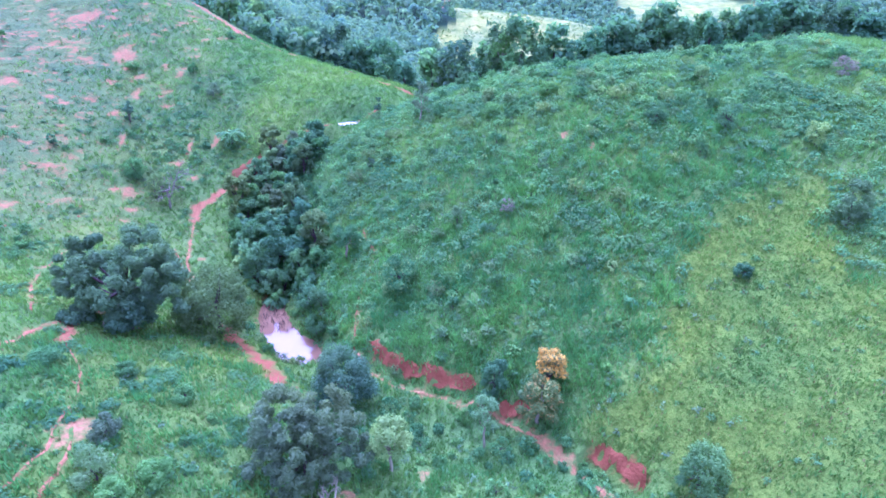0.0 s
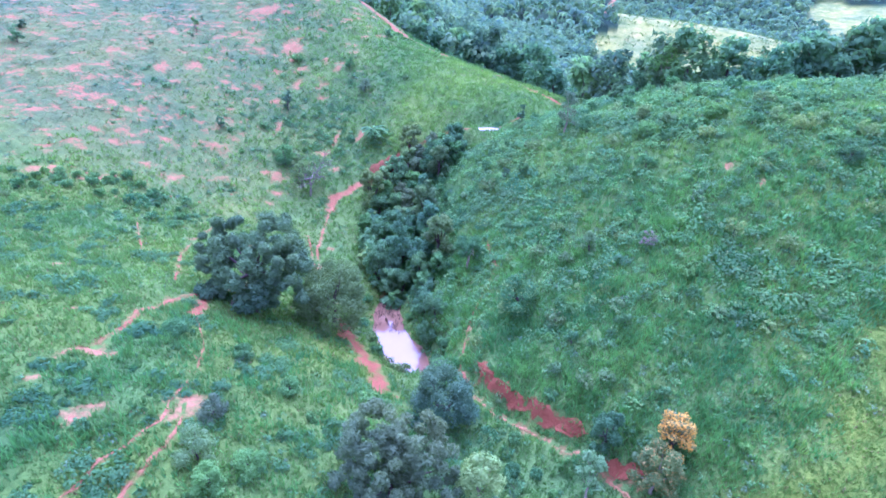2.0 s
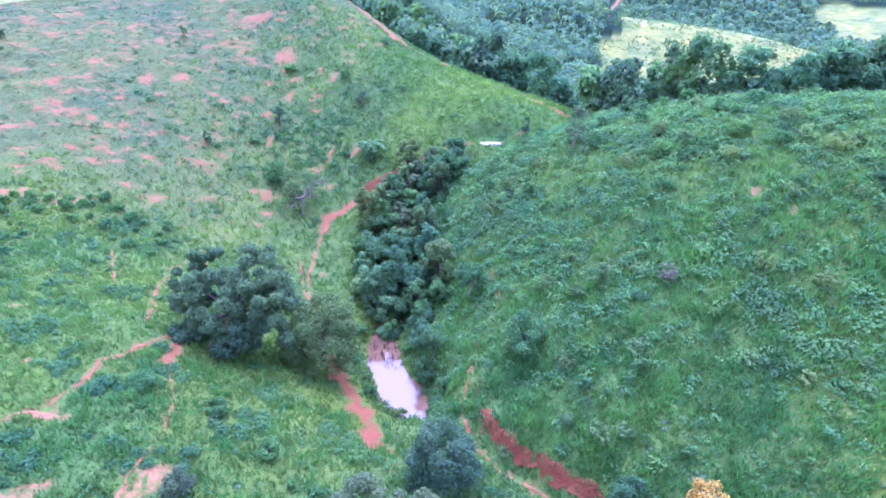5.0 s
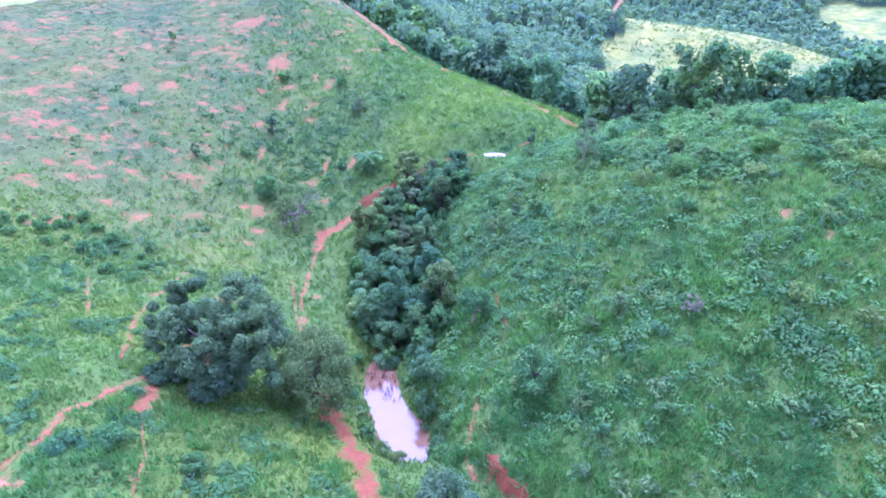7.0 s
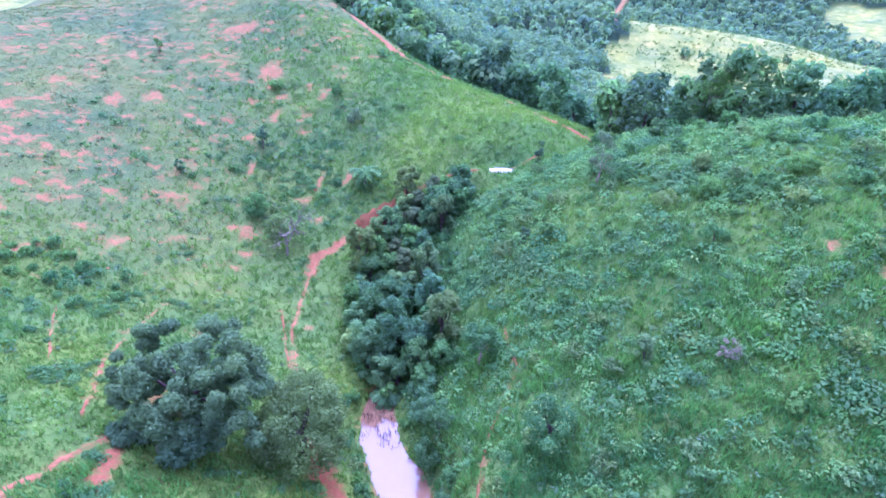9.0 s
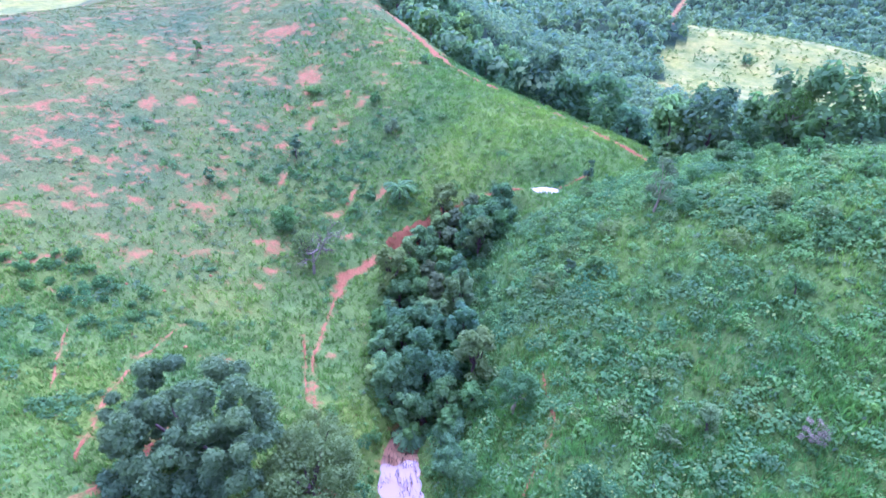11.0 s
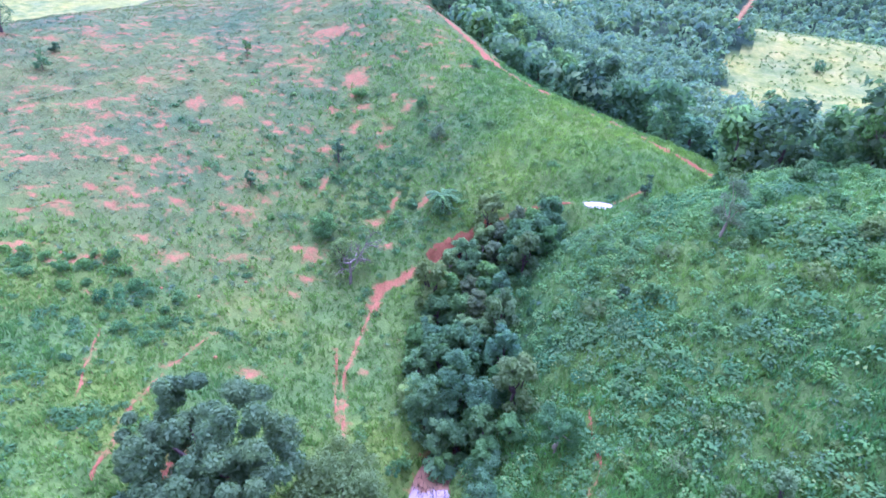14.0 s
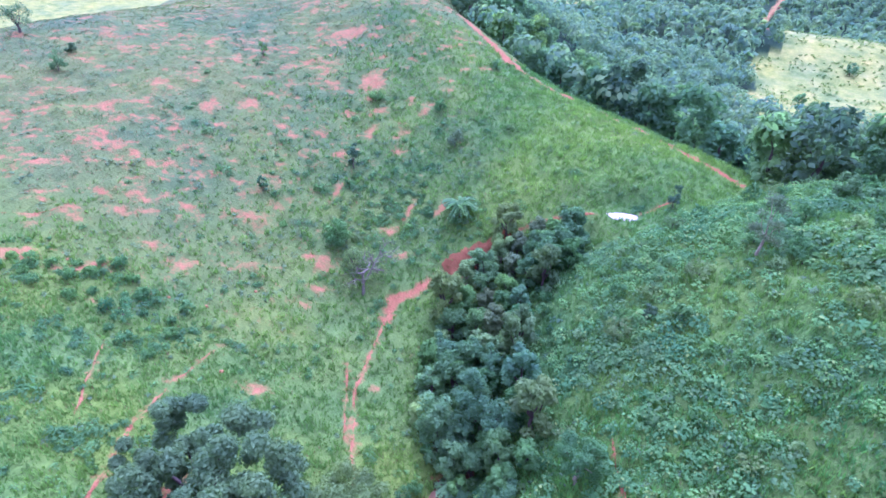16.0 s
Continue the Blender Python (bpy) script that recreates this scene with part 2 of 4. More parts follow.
def spline(u, n):
    """The four net lines round each u, and their weights."""
    i = np.floor(u).astype(int)
    f = u - i
    return [np.clip(i - 1 + k, 0, n - 1) for k in range(4)], ((1 - f) ** 3 / 6, (3 * f**3 - 6 * f**2 + 4) / 6, (-3 * f**3 + 3 * f**2 + 3 * f + 1) / 6, f**3 / 6)


def along(x, y, line):
    """Distance from a line, the side (left is plus) and how far along it (0 to 1)."""
    best, side, part = np.full(np.shape(x), 1e9), np.zeros(np.shape(x)), np.zeros(np.shape(x))
    n = len(line) - 1
    for k in range(n):
        (ax, ay), (bx, by) = line[k][:2], line[k + 1][:2]
        dx, dy = bx - ax, by - ay
        t = np.clip(((x - ax) * dx + (y - ay) * dy) / (dx * dx + dy * dy), 0, 1)
        d = np.hypot(x - ax - t * dx, y - ay - t * dy)
        near = d < best
        best = np.where(near, d, best)
        side = np.where(near, np.sign((y - ay) * dx - (x - ax) * dy), side)
        part = np.where(near, (k + t) / n, part)
    return best, side, part


def far_height(x, y):
    d = np.hypot(x, y)
    z = -10 - 8 * smooth(400, 450, d) + 75 * smooth(440, 900, d) * (0.75 + 0.25 * np.sin(x / 90 + 1.0) * np.cos(y / 130))
    ridge = np.interp(x, (-200, -60, 0, 40, 75, 100, 125, 170, 260), (2, 15, 19.5, 18, 15.5, 12, 6, 1, 0))
    z = z + ridge * np.exp(-(((y - 398) / 48) ** 2))
    z = z + 48 * np.exp(-(((x + 175) / 90) ** 2) - ((y - 235) / 80) ** 2)
    return z + 16 * np.exp(-(((x + 110) / 90) ** 2) - ((y - 330) / 90) ** 2)


def hills(x, y):
    cols, wx = spline((x - WEST) / SPACING, COARSE.shape[1])
    rows, wy = spline((y - SOUTH) / SPACING, COARSE.shape[0])
    z = sum(wy[j] * wx[i] * COARSE[rows[j], cols[i]] for j in range(4) for i in range(4))
    out = np.maximum.reduce([y - 181, x - 63, WEST - x, SOUTH - y, np.zeros(np.shape(x))])
    s = smooth(0, 130, out)
    return z * (1 - s) + far_height(x, y) * s


def gully(x, y):
    d, _, part = along(x, y, STREAM)
    depth = 3.0 + 1.6 * np.exp(-(((part - 0.4) / 0.09) ** 2))
    return depth * np.exp(-((d / 6.5) ** 2)) * smooth(1.0, 0.78, part)


POND = ((-27.6, 77.7), (-29.0, 74.4), (-28.6, 70.5), (-27.2, 66.6), (-24.6, 63.0), (-22.2, 59.8), (-19.4, 57.4), (-16.2, 58.4), (-16.6, 61.6), (-18.6, 64.6), (-21.2, 66.4), (-23.0, 69.0), (-24.8, 72.6), (-25.4, 77.7))
UPPER_POND = ((-21.4, 110.9), (-20.2, 112.0), (-17.4, 112.4), (-16.8, 111.4), (-18.2, 109.9), (-20.1, 109.6))
POND_Z, UPPER_Z = -3.0, 16.0


def inside(x, y, ring):
    odd = np.zeros(np.shape(x), bool)
    for (ax, ay), (bx, by) in zip(ring, ring[1:] + ring[:1]):
        cross = (ay > y) != (by > y)
        odd ^= cross & (x < (bx - ax) * (y - ay) / (by - ay + 1e-12) + ax)
    return odd


def wave(x, y, size, seed):
    """Cheap rolling unevenness, about -1 to 1."""
    r = np.random.RandomState(seed)
    v = 0
    for k in range(5):
        a, p = r.uniform(0, 6.28), r.uniform(0, 6.28)
        f = 6.28 / (size * r.uniform(0.6, 1.6))
        v = v + np.sin((x * np.cos(a) + y * np.sin(a)) * f + p + 1.3 * np.sin((x * np.sin(a) - y * np.cos(a)) * f * 0.7 + k))
    return v / 3.2


FAR_ROAD = ((2.0, 397.0), (2.0, 470.0), (3.0, 560.0), (6.0, 600.0), (10.0, 625.0), (16.0, 650.0), (24.0, 690.0))
# Bare lines of red earth: half-width, paleness, how far sunk, points.
TRAILS = (
    (1.3, 0.2, 0.25, ((-33.8, 104.6), (-37.4, 101.0), (-40.0, 97.6))),
    (0.95, 0.35, 0.2, ((-39.6, 98.2), (-42.6, 93.8), (-44.9, 91.6), (-44.0, 88.0))),
    (0.56, 0.45, 0.15, ((-44.3, 90.8), (-43.6, 86.0), (-42.4, 81.4), (-41.2, 77.2), (-38.3, 72.6), (-36.6, 70.0), (-33.6, 66.4), (-31.4, 63.6))),
    (0.34, 0.3, 0.15, ((-44.0, 79.6), (-41.6, 76.0), (-38.1, 70.7))),
    (1.45, 0.05, 0.2, ((-29.4, 61.0), (-26.4, 57.0), (-23.8, 54.6), (-21.0, 51.6), (-18.2, 48.0))),
    (0.74, 0.15, 0.12, ((-44.2, 57.6), (-42.6, 53.2), (-39.6, 46.8), (-38.6, 45.0))),
    (0.62, 0.35, 0.12, ((-42.4, 52.4), (-42.0, 47.8), (-42.4, 44.6), (-42.5, 42.0), (-41.4, 38.6), (-41.0, 35.0))),
    (0.22, 0.3, 0.12, ((-38.8, 45.3), (-35.6, 42.0), (-34.3, 40.6), (-32.8, 37.3), (-32.0, 33.0))),
    (0.32, 0.6, 0.12, ((-32.6, 36.4), (-32.0, 33.0), (-31.2, 30.6), (-31.8, 27.6), (-32.4, 22.0))),
    (0.34, 0.5, 0.12, ((-31.4, 34.4), (-30.2, 31.9), (-29.6, 30.1), (-29.4, 26.0), (-29.0, 20.0))),
    (0.50, 0.7, 0.1, ((-39.2, 34.9), (-41.7, 34.2), (-42.2, 31.9))),
    (0.30, 0.3, 0.1, ((-51.8, 59.0), (-49.0, 55.4), (-46.4, 51.6), (-44.6, 49.6))),
    (0.28, 0.35, 0.1, ((-12.6, 78.4), (-11.4, 75.4), (-9.9, 72.2), (-10.5, 69.4))),
    (0.38, 0.3, 0.12, ((-10.9, 68.2), (-11.6, 64.3), (-11.5, 60.3), (-11.0, 55.4))),
    (0.5, 0.6, 0.1, ((-11.0, 55.4), (-8.0, 52.2), (-5.3, 50.0), (-1.3, 48.7), (2.7, 46.8), (6.4, 45.0), (10.8, 41.3)), 0.52),
    (1.1, 0.45, 0.15, ((10.8, 41.3), (12.8, 39.1), (15.4, 35.7), (17.0, 32.0), (18.6, 26.0)), 0.62),
    (0.95, 0.1, 0.15, ((-5.2, 124.8), (-8.2, 126.2), (-12.6, 128.2), (-17.6, 133.2)), 0.85),
    (0.8, 0.2, 0.1, ((-17.6, 133.2), (-26.6, 137.4), (-33.5, 140.0)), 0.72),
    (1.1, 0.25, 0.1, ((-33.5, 140.0), (-43.9, 144.2), (-51.0, 148.6)), 0.8),
    (2.1, 0.3, 0.1, ((-50.0, 148.2), (-58.0, 154.4), (-66.0, 159.4), (-74.0, 164.6))),
    (0.5, 0.3, 0.15, ((-22.4, 109.8), (-24.5, 110.4), (-27.4, 109.4), (-31.0, 107.7), (-33.8, 105.0))),
    (0.55, 0.2, 0.15, ((-17.0, 112.6), (-15.8, 113.8), (-13.0, 115.6))),
    (0.28, 0.5, 0.08, ((-62.1, 63.1), (-58.0, 58.6), (-54.0, 54.9))),
    (0.30, 0.5, 0.08, ((-55.3, 71.7), (-53.7, 63.5), (-50.0, 56.4), (-46.3, 52.0))),
    (0.25, 0.6, 0.05, ((-87.0, 68.6), (-84.5, 71.4), (-81.8, 75.4))),
    (2.8, 0.8, 0.0, FAR_ROAD),
)
# Cut banks: the height of the step, the depth of the foot, and the lip (the low side lies to its left).
CUTS = (
    (1.2, 1.6, ((4.6, 48.4), (-1.3, 50.6), (-4.4, 52.0), (-6.2, 53.5), (-9.2, 56.2))),
    (0.9, 1.4, ((10.2, 44.6), (6.2, 46.0))),
    (1.7, 2.0, ((20.2, 35.2), (18.4, 37.6), (15.6, 40.4))),
    (1.3, 2.4, ((-33.2, 106.2), (-37.6, 102.6), (-41.0, 98.6))),
)
LIGHT_TURF = ((27.3, 55.1), (29.1, 59.4), (40.2, 66.6), (48.9, 66.1), (46.0, 56.8), (46.1, 47.9), (60, 20), (25.8, 20.0), (19.9, 36.0), (16.0, 41.3), (18.2, 44.3), (24.7, 47.7))
# Worn patches: x, y, radius along the slope, radius across.
PATCHES = ((-66.9, 77.3, 2.0, 1.0), (-72.9, 69.8, 2.0, 1.0), (-79.8, 65.2, 3.0, 1.2), (-79.6, 81.5, 1.6, 0.8), (-67.4, 89.3, 1.6, 1.0), (-82.5, 87.1, 1.2, 0.8), (-83.0, 107.6, 2.2, 1.8), (-87.0, 102.7, 2.2, 2.0),
           (-69.7, 126.0, 3.4, 3.2), (-82.8, 137.7, 2.4, 5.0), (-104.8, 120.5, 1.8, 1.4), (-98.9, 92.5, 2.4, 1.6), (-98.3, 102.5, 1.6, 2.4))
MORE_PATCHES = ((-63.0, 114.5, 2.2, 1.0), (-57.0, 122.8, 1.4, 1.0), (-55.4, 90.6, 2.2, 1.4), (-61.0, 102.3, 2.6, 0.7), (-49.7, 104.1, 3.0, 0.6), (-45.4, 106.9, 1.6, 1.0), (17.7, 78.4, 1.0, 0.8), (21.5, 75.7, 0.7, 0.6),
                (-30.6, 33.4, 2.2, 1.3), (-8.2, 33.0, 1.1, 0.9), (-1.6, 36.4, 1.3, 0.6), (-36.4, 28.0, 1.4, 0.8), (-40.4, 34.6, 1.2, 0.6), (-80.1, 161.8, 2.4, 2.0), (-41.0, 56.0, 3.5, 1.8), (-39.4, 78.4, 0.9, 0.8), (-35.8, 29.5, 0.9, 0.5), (-55.0, 44.5, 1.0, 0.6), (-41.8, 29.3, 0.7, 0.5), (-46.6, 38.4, 0.6, 0.5))


def low(x, y):
    """Height of the open ground."""
    z = hills(x, y) - gully(x, y)
    for h, foot, lip in CUTS:
        k = round_line(x, y, lip, 8)
        d, side, part = along(x[k], y[k], lip)
        s = -d * side + 0.35 * wave(x[k], y[k], 2.5, 5)
        end = smooth(0.0, 0.06, part) * smooth(1.0, 0.94, part)
        z[k] -= h * end * smooth(0.3, -0.7, s) * smooth(-foot * 2.4, -foot * 0.8, s)
    d, _, _ = along(x, y, POND + POND[:1])
    s = np.where(inside(x, y, POND), -d, d)
    z = np.where(s < 5, np.minimum(z, POND_Z - 0.9 + 1.3 * smooth(-2.0, 0.5, s) + 9.0 * smooth(0.2, 5.5, s)), z)
    z = np.where(s < 0.0, np.minimum(z, POND_Z - 0.05 - 0.5 * smooth(0.0, -0.9, s)), np.where(s < 3.5, np.maximum(z, POND_Z + 0.12 + 0.1 * s), z))
    d, _, _ = along(x, y, UPPER_POND + UPPER_POND[:1])
    s = np.where(inside(x, y, UPPER_POND), -d, d)
    k = smooth(4.0, 0.6, s)
    return z * (1 - k) + k * (UPPER_Z - 0.4 + 0.6 * smooth(-0.6, 0.5, s))


def round_line(x, y, line, pad):
    """Which places lie in the box round a line."""
    p = np.array(line)
    return (x > p[:, 0].min() - pad) & (x < p[:, 0].max() + pad) & (y > p[:, 1].min() - pad) & (y < p[:, 1].max() + pad)


def height(x, y):
    """Ground height with its small mounds and sunken trails."""
    z = low(x, y)
    near = smooth(260, 170, np.hypot(x, y)) * ~inside(x, y, POND)
    z = z + near * (0.22 * wave(x, y, 7, 1) + 0.10 * wave(x, y, 2.6, 2))
    for w, _, sunk, line, *_ in TRAILS:
        k = round_line(x, y, line, 3 * w)
        z[k] -= (sunk if w > 0.55 else 0.0) * smooth(w * 1.7, w * 0.6, along(x[k], y[k], line)[0])
    return z


def bareness(x, y):
    """How bare the ground is, and how pale its soil."""
    bare, pale = np.zeros(np.shape(x)), np.zeros(np.shape(x))
    for w, p, _, line, *some in TRAILS:
        k = round_line(x, y, line, 3 * w)
        u, v = x[k], y[k]
        d = along(u, v, line)[0] + 0.4 * w * wave(u, v, 3.2, 3)
        b = smooth(w * 1.15, w * 0.45, d) * (some[0] if some else (0.88 if w > 0.7 else 0.5) + 0.16 * wave(u, v, 4, 4))
        pale[k] = np.where(b > bare[k], p, pale[k])
        bare[k] = np.maximum(bare[k], b)
    for h, foot, lip in CUTS:
        k = round_line(x, y, lip, 8)
        d, side, part = along(x[k], y[k], lip)
        s = -d * side + 0.35 * wave(x[k], y[k], 2.5, 5)
        b = smooth(0.35, 0.0, s) * smooth(-1.15, -0.6, s) * smooth(0.0, 0.04, part) * smooth(1.0, 0.96, part) * (0.5 + 0.35 * wave(x[k], y[k], 4.5, 6))
        pale[k] = np.where(b > bare[k], 0.0, pale[k])
        bare[k] = np.maximum(bare[k], b)
    for px, py, a, c in PATCHES + MORE_PATCHES:
        k = (np.abs(x - px) < 9) & (np.abs(y - py) < 9)
        dx, dy = x[k] - px, y[k] - py
        turn = math.atan2(py - 100, px + 125) + math.pi / 2
        u, v = dx * math.cos(turn) + dy * math.sin(turn), dy * math.cos(turn) - dx * math.sin(turn)
        q = np.hypot(u / a, v / c) + 0.35 * wave(x[k], y[k], 2.4, 7)
        b = 0.72 * smooth(1.4, 0.3, q)
        pale[k] = np.where(b > bare[k], 0.8 if py < 60 else 0.5, pale[k])
        bare[k] = np.maximum(bare[k], b)
    # the worn west hill: scars drawn out along the slope among thin grass
    u, v = 0.9 * x + 0.44 * y, 0.9 * y - 0.44 * x
    worn = west_hill(x, y) * smooth(-1.2, 0.5, wave(x, y, 30, 8))
    scar = wave(u * 0.55, v * 1.3, 2.6, 9) + 0.7 * wave(u * 0.7, v, 1.4, 10) + 0.8 * wave(x, y, 9, 11)
    b = worn * 0.66 * smooth(-0.5, 1.3, scar)
    pale = np.where(b > bare, 0.5, pale)
    bare = np.maximum(bare, b)
    for px, py, size in SCARS:
        near = (np.abs(x - px) < 5) & (np.abs(y - py) < 5)
        q = np.hypot((x[near] - px) * 0.9 + (y[near] - py) * 0.44, 2.2 * ((y[near] - py) * 0.9 - (x[near] - px) * 0.44)) / size + 0.35 * wave(x[near], y[near], 1.8, 7)
        b = np.maximum(0.78 * smooth(1.3, 0.3, q), 0.36 * smooth(2.8, 0.6, q))
        pale[near] = np.where(b > bare[near], 0.5, pale[near])
        bare[near] = np.maximum(bare[near], b)
    d, _, _ = along(x, y, POND + POND[:1])
    b = 0.5 * smooth(0.9, 0.1, np.where(inside(x, y, POND), 0, d)) * smooth(-0.6, 0.6, wave(x, y, 6, 17))
    bare = np.maximum(bare, b)
    return bare, pale


def west_hill(x, y):
    """The worn grass hill: thinnest high up, greener towards the gully."""
    return smooth(-22, -92, x + 0.12 * (y - 100) + 6 * wave(x, y, 22, 18)) * smooth(56, 84, y - 0.12 * (x + 60) + 4 * wave(x, y, 15, 19)) * smooth(300, 230, y)


dice = np.random.RandomState(77)
SCARS = [(x, y, s) for x, y, s in zip(dice.uniform(-150, -46, 640), dice.uniform(66, 185, 640), dice.uniform(0.35, 1.4, 640)) if x < -58 + 0.1 * (y - 100) or s > 1.26]


def light_turf(x, y):
    """The open, lighter grass low on the east hill."""
    u, v = x + 1.5 * wave(x, y, 9, 51), y + 1.5 * wave(x, y, 8, 52)
    d, _, _ = along(u, v, LIGHT_TURF + LIGHT_TURF[:1])
    open_slope = smooth(-2.5, 2.5, np.where(inside(u, v, LIGHT_TURF), d, -d))
    bench = 0.6 * smooth(-12, -20, x + 0.25 * (y - 40)) * smooth(84, 60, v) * smooth(-0.9, 0.4, wave(x, y, 17, 53)) * (1 - west_hill(x, y))
    return np.maximum(open_slope, bench)


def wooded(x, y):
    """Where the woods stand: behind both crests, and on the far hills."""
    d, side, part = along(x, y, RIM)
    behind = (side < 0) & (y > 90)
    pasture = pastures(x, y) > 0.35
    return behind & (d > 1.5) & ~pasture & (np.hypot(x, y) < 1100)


RIM = ((140, 96), (75, 104), (48, 106), (30, 107), (18, 111), (8, 118), (0, 126), (-8, 131.5), (-12, 134.5), (-17.5, 139), (-27, 145.5), (-35, 150.5), (-46, 156.5), (-56.5, 163.5), (-62, 166.5), (-70, 172.5), (-77, 179), (-110, 220), (-220, 300))


PASTURE = ((0, 262), (16, 254), (60, 250), (120, 262), (190, 330), (180, 400), (120, 412), (60, 418), (12, 416), (8, 380), (-2, 345), (4, 320), (-8, 290))


def pastures(x, y):
    """Open grassland among the far woods, and sunlit ground painted the same pale colour."""
    u, v = x + 7 * wave(x, y, 50, 12), y + 6 * wave(x, y, 45, 14)
    # Bright far clear-cut, its sunlight put in as pasture colour
    q = np.hypot((x - 225) / 65, (y - 550) / 70) + 0.18 * wave(x, y, 70, 13)
    # Ground behind the west hill, painted pasture-pale to look sunlit
    behind = smooth(-120, -150, x) * smooth(175, 215, y)
    return np.maximum.reduce([inside(u, v, PASTURE) * 1.0, smooth(1.05, 0.95, q), behind])


def linked(name, verts, faces, mat, parent=None, sides=4, smooth_shade=False):
    """A mesh object from arrays of points and of equal-sided faces."""
    me = bpy.data.meshes.new(name)
    verts, faces = np.asarray(verts, np.float32), np.asarray(faces, np.int32)
    me.vertices.add(len(verts)), me.loops.add(faces.size), me.polygons.add(len(faces))
    me.vertices.foreach_set("co", verts.ravel())
    me.loops.foreach_set("vertex_index", faces.ravel())
    me.polygons.foreach_set("loop_start", np.arange(0, faces.size, faces.shape[1], dtype=np.int32))
    if smooth_shade:
        me.polygons.foreach_set("use_smooth", np.ones(len(faces), bool))
    me.materials.append(mat)
    me.update(calc_edges=True)
    ob = new(name, me)
    ob.parent = parent
    return ob


def outward(a, b, fine, grow_low, grow_high, reach):
    """Grid lines: fine from a to b, then ever wider out to reach on both sides."""
    lo, hi = [a], [b]
    step = fine
    while lo[-1] > -reach:
        step = min(step * grow_low, 45)
        lo.append(lo[-1] - step)
    step = fine
    while hi[-1] < reach:
        step = min(step * grow_high, 45)
        hi.append(hi[-1] + step)
    return np.array(lo[:0:-1] + list(np.arange(a, b, fine)) + hi)


def build_ground():
    xs, ys = outward(-112, 52, 0.7, 1.08, 1.05, 1800), outward(20, 165, 0.7, 1.3, 1.04, 1800)
    x, y = np.meshgrid(xs, ys)
    x, y = x.ravel(), y.ravel()
    z = height(x, y)
    nx, ny = len(xs), len(ys)
    i, j = np.meshgrid(np.arange(nx - 1), np.arange(ny - 1))
    k = (j * nx + i).ravel()
    ob = linked("ground", np.stack([x, y, z], 1), np.stack([k, k + 1, k + nx + 1, k + nx], 1), SOIL, smooth_shade=True)
    bare, pale = bareness(x, y)
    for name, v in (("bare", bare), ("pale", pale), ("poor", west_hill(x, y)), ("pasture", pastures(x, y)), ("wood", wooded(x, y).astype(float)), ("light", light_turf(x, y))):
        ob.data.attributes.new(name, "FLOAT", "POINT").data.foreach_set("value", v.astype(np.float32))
    return tagged(ob, "hilly pasture of green grass with bare red earth trails", "ground", kind="structure")


build_ground()


def build_water(name, ring, z, label, mat=None):
    cx, cy = np.mean(ring, axis=0)
    bm = bmesh.new()
    wide = [(cx + (px - cx) * 1.03, cy + (py - cy) * 1.03, z) for px, py in ring]
    bm.faces.new([bm.verts.new(p) for p in wide])
    bmesh.ops.triangulate(bm, faces=bm.faces[:])
    me = bpy.data.meshes.new(name)
    bm.to_mesh(me)
    me.materials.append(mat or WATER)
    return tagged(new(name, me), label, "water", kind="structure")


build_water("pond_water", POND, POND_Z, "still brown pond water between wooded banks")
build_water("upper_pond_water", UPPER_POND, UPPER_Z, "small bright pond at the foot of a hill", SKY_PALE)


def build_trail(w, pale, line, lift=0.0, solid=False):
    """A trodden strip of red earth with ragged edges."""
    p = np.array(line, float)
    seg = np.r_[0, np.cumsum(np.hypot(*np.diff(p, axis=0).T))]
    s = np.arange(0, seg[-1], 0.22)
    x, y = np.interp(s, seg, p[:, 0]), np.interp(s, seg, p[:, 1])
    for _ in range(6):
        x[1:-1], y[1:-1] = (x[:-2] + 2 * x[1:-1] + x[2:]) / 4, (y[:-2] + 2 * y[1:-1] + y[2:]) / 4
    nx, ny = -np.gradient(y), np.gradient(x)
    n = np.hypot(nx, ny) + 1e-9
    nx, ny = nx / n, ny / n
    x, y = x + 0.35 * w * wave(s, 0 * s, 5, 61) * nx, y + 0.35 * w * wave(s, 0 * s, 5, 61) * ny
    ends = smooth(0, 1.2, s) * smooth(0, 1.2, seg[-1] - s)
    left = w * ends * (0.75 + 0.35 * wave(s, 0 * s + 3, 2.2, 62) + 0.25 * wave(s, 0 * s, 0.8, 63))
    right = w * ends * (0.75 + 0.35 * wave(s, 0 * s + 9, 2.0, 64) + 0.25 * wave(s, 0 * s, 0.9, 65))
    rows = []
    for t in (-1, -0.5, 0, 0.5, 1):
        off = np.where(t < 0, t * np.maximum(right, 0.03), t * np.maximum(left, 0.03))
        u, v = x + nx * off, y + ny * off
        rows.append(np.stack([u, v, height(u, v) + lift + 0.07 - 0.05 * abs(t)], 1))
    v, m = np.stack(rows, 1).reshape(-1, 3), len(s)
    i, j = np.meshgrid(np.arange(m - 1), np.arange(4), indexing="ij")
    q = (i * 5 + j).ravel()
    ob = linked("trail", v, np.stack([q, q + 1, q + 6, q + 5], 1), SOIL, smooth_shade=True)
    worn = (1.0 if solid else 0.78) + (0.15 if solid else 0.42) * wave(v[:, 0], v[:, 1], 3.5, 66) - 0.25 * np.tile((1, 0, 0, 0, 1), m)
    for name, a in (("bare", worn), ("pale", np.full(len(v), pale)), ("light", light_turf(v[:, 0], v[:, 1]))):
        ob.data.attributes.new(name, "FLOAT", "POINT").data.foreach_set("value", a.astype(np.float32))
    return tagged(ob, "narrow trodden trail of bare red earth", "trail", kind="structure")


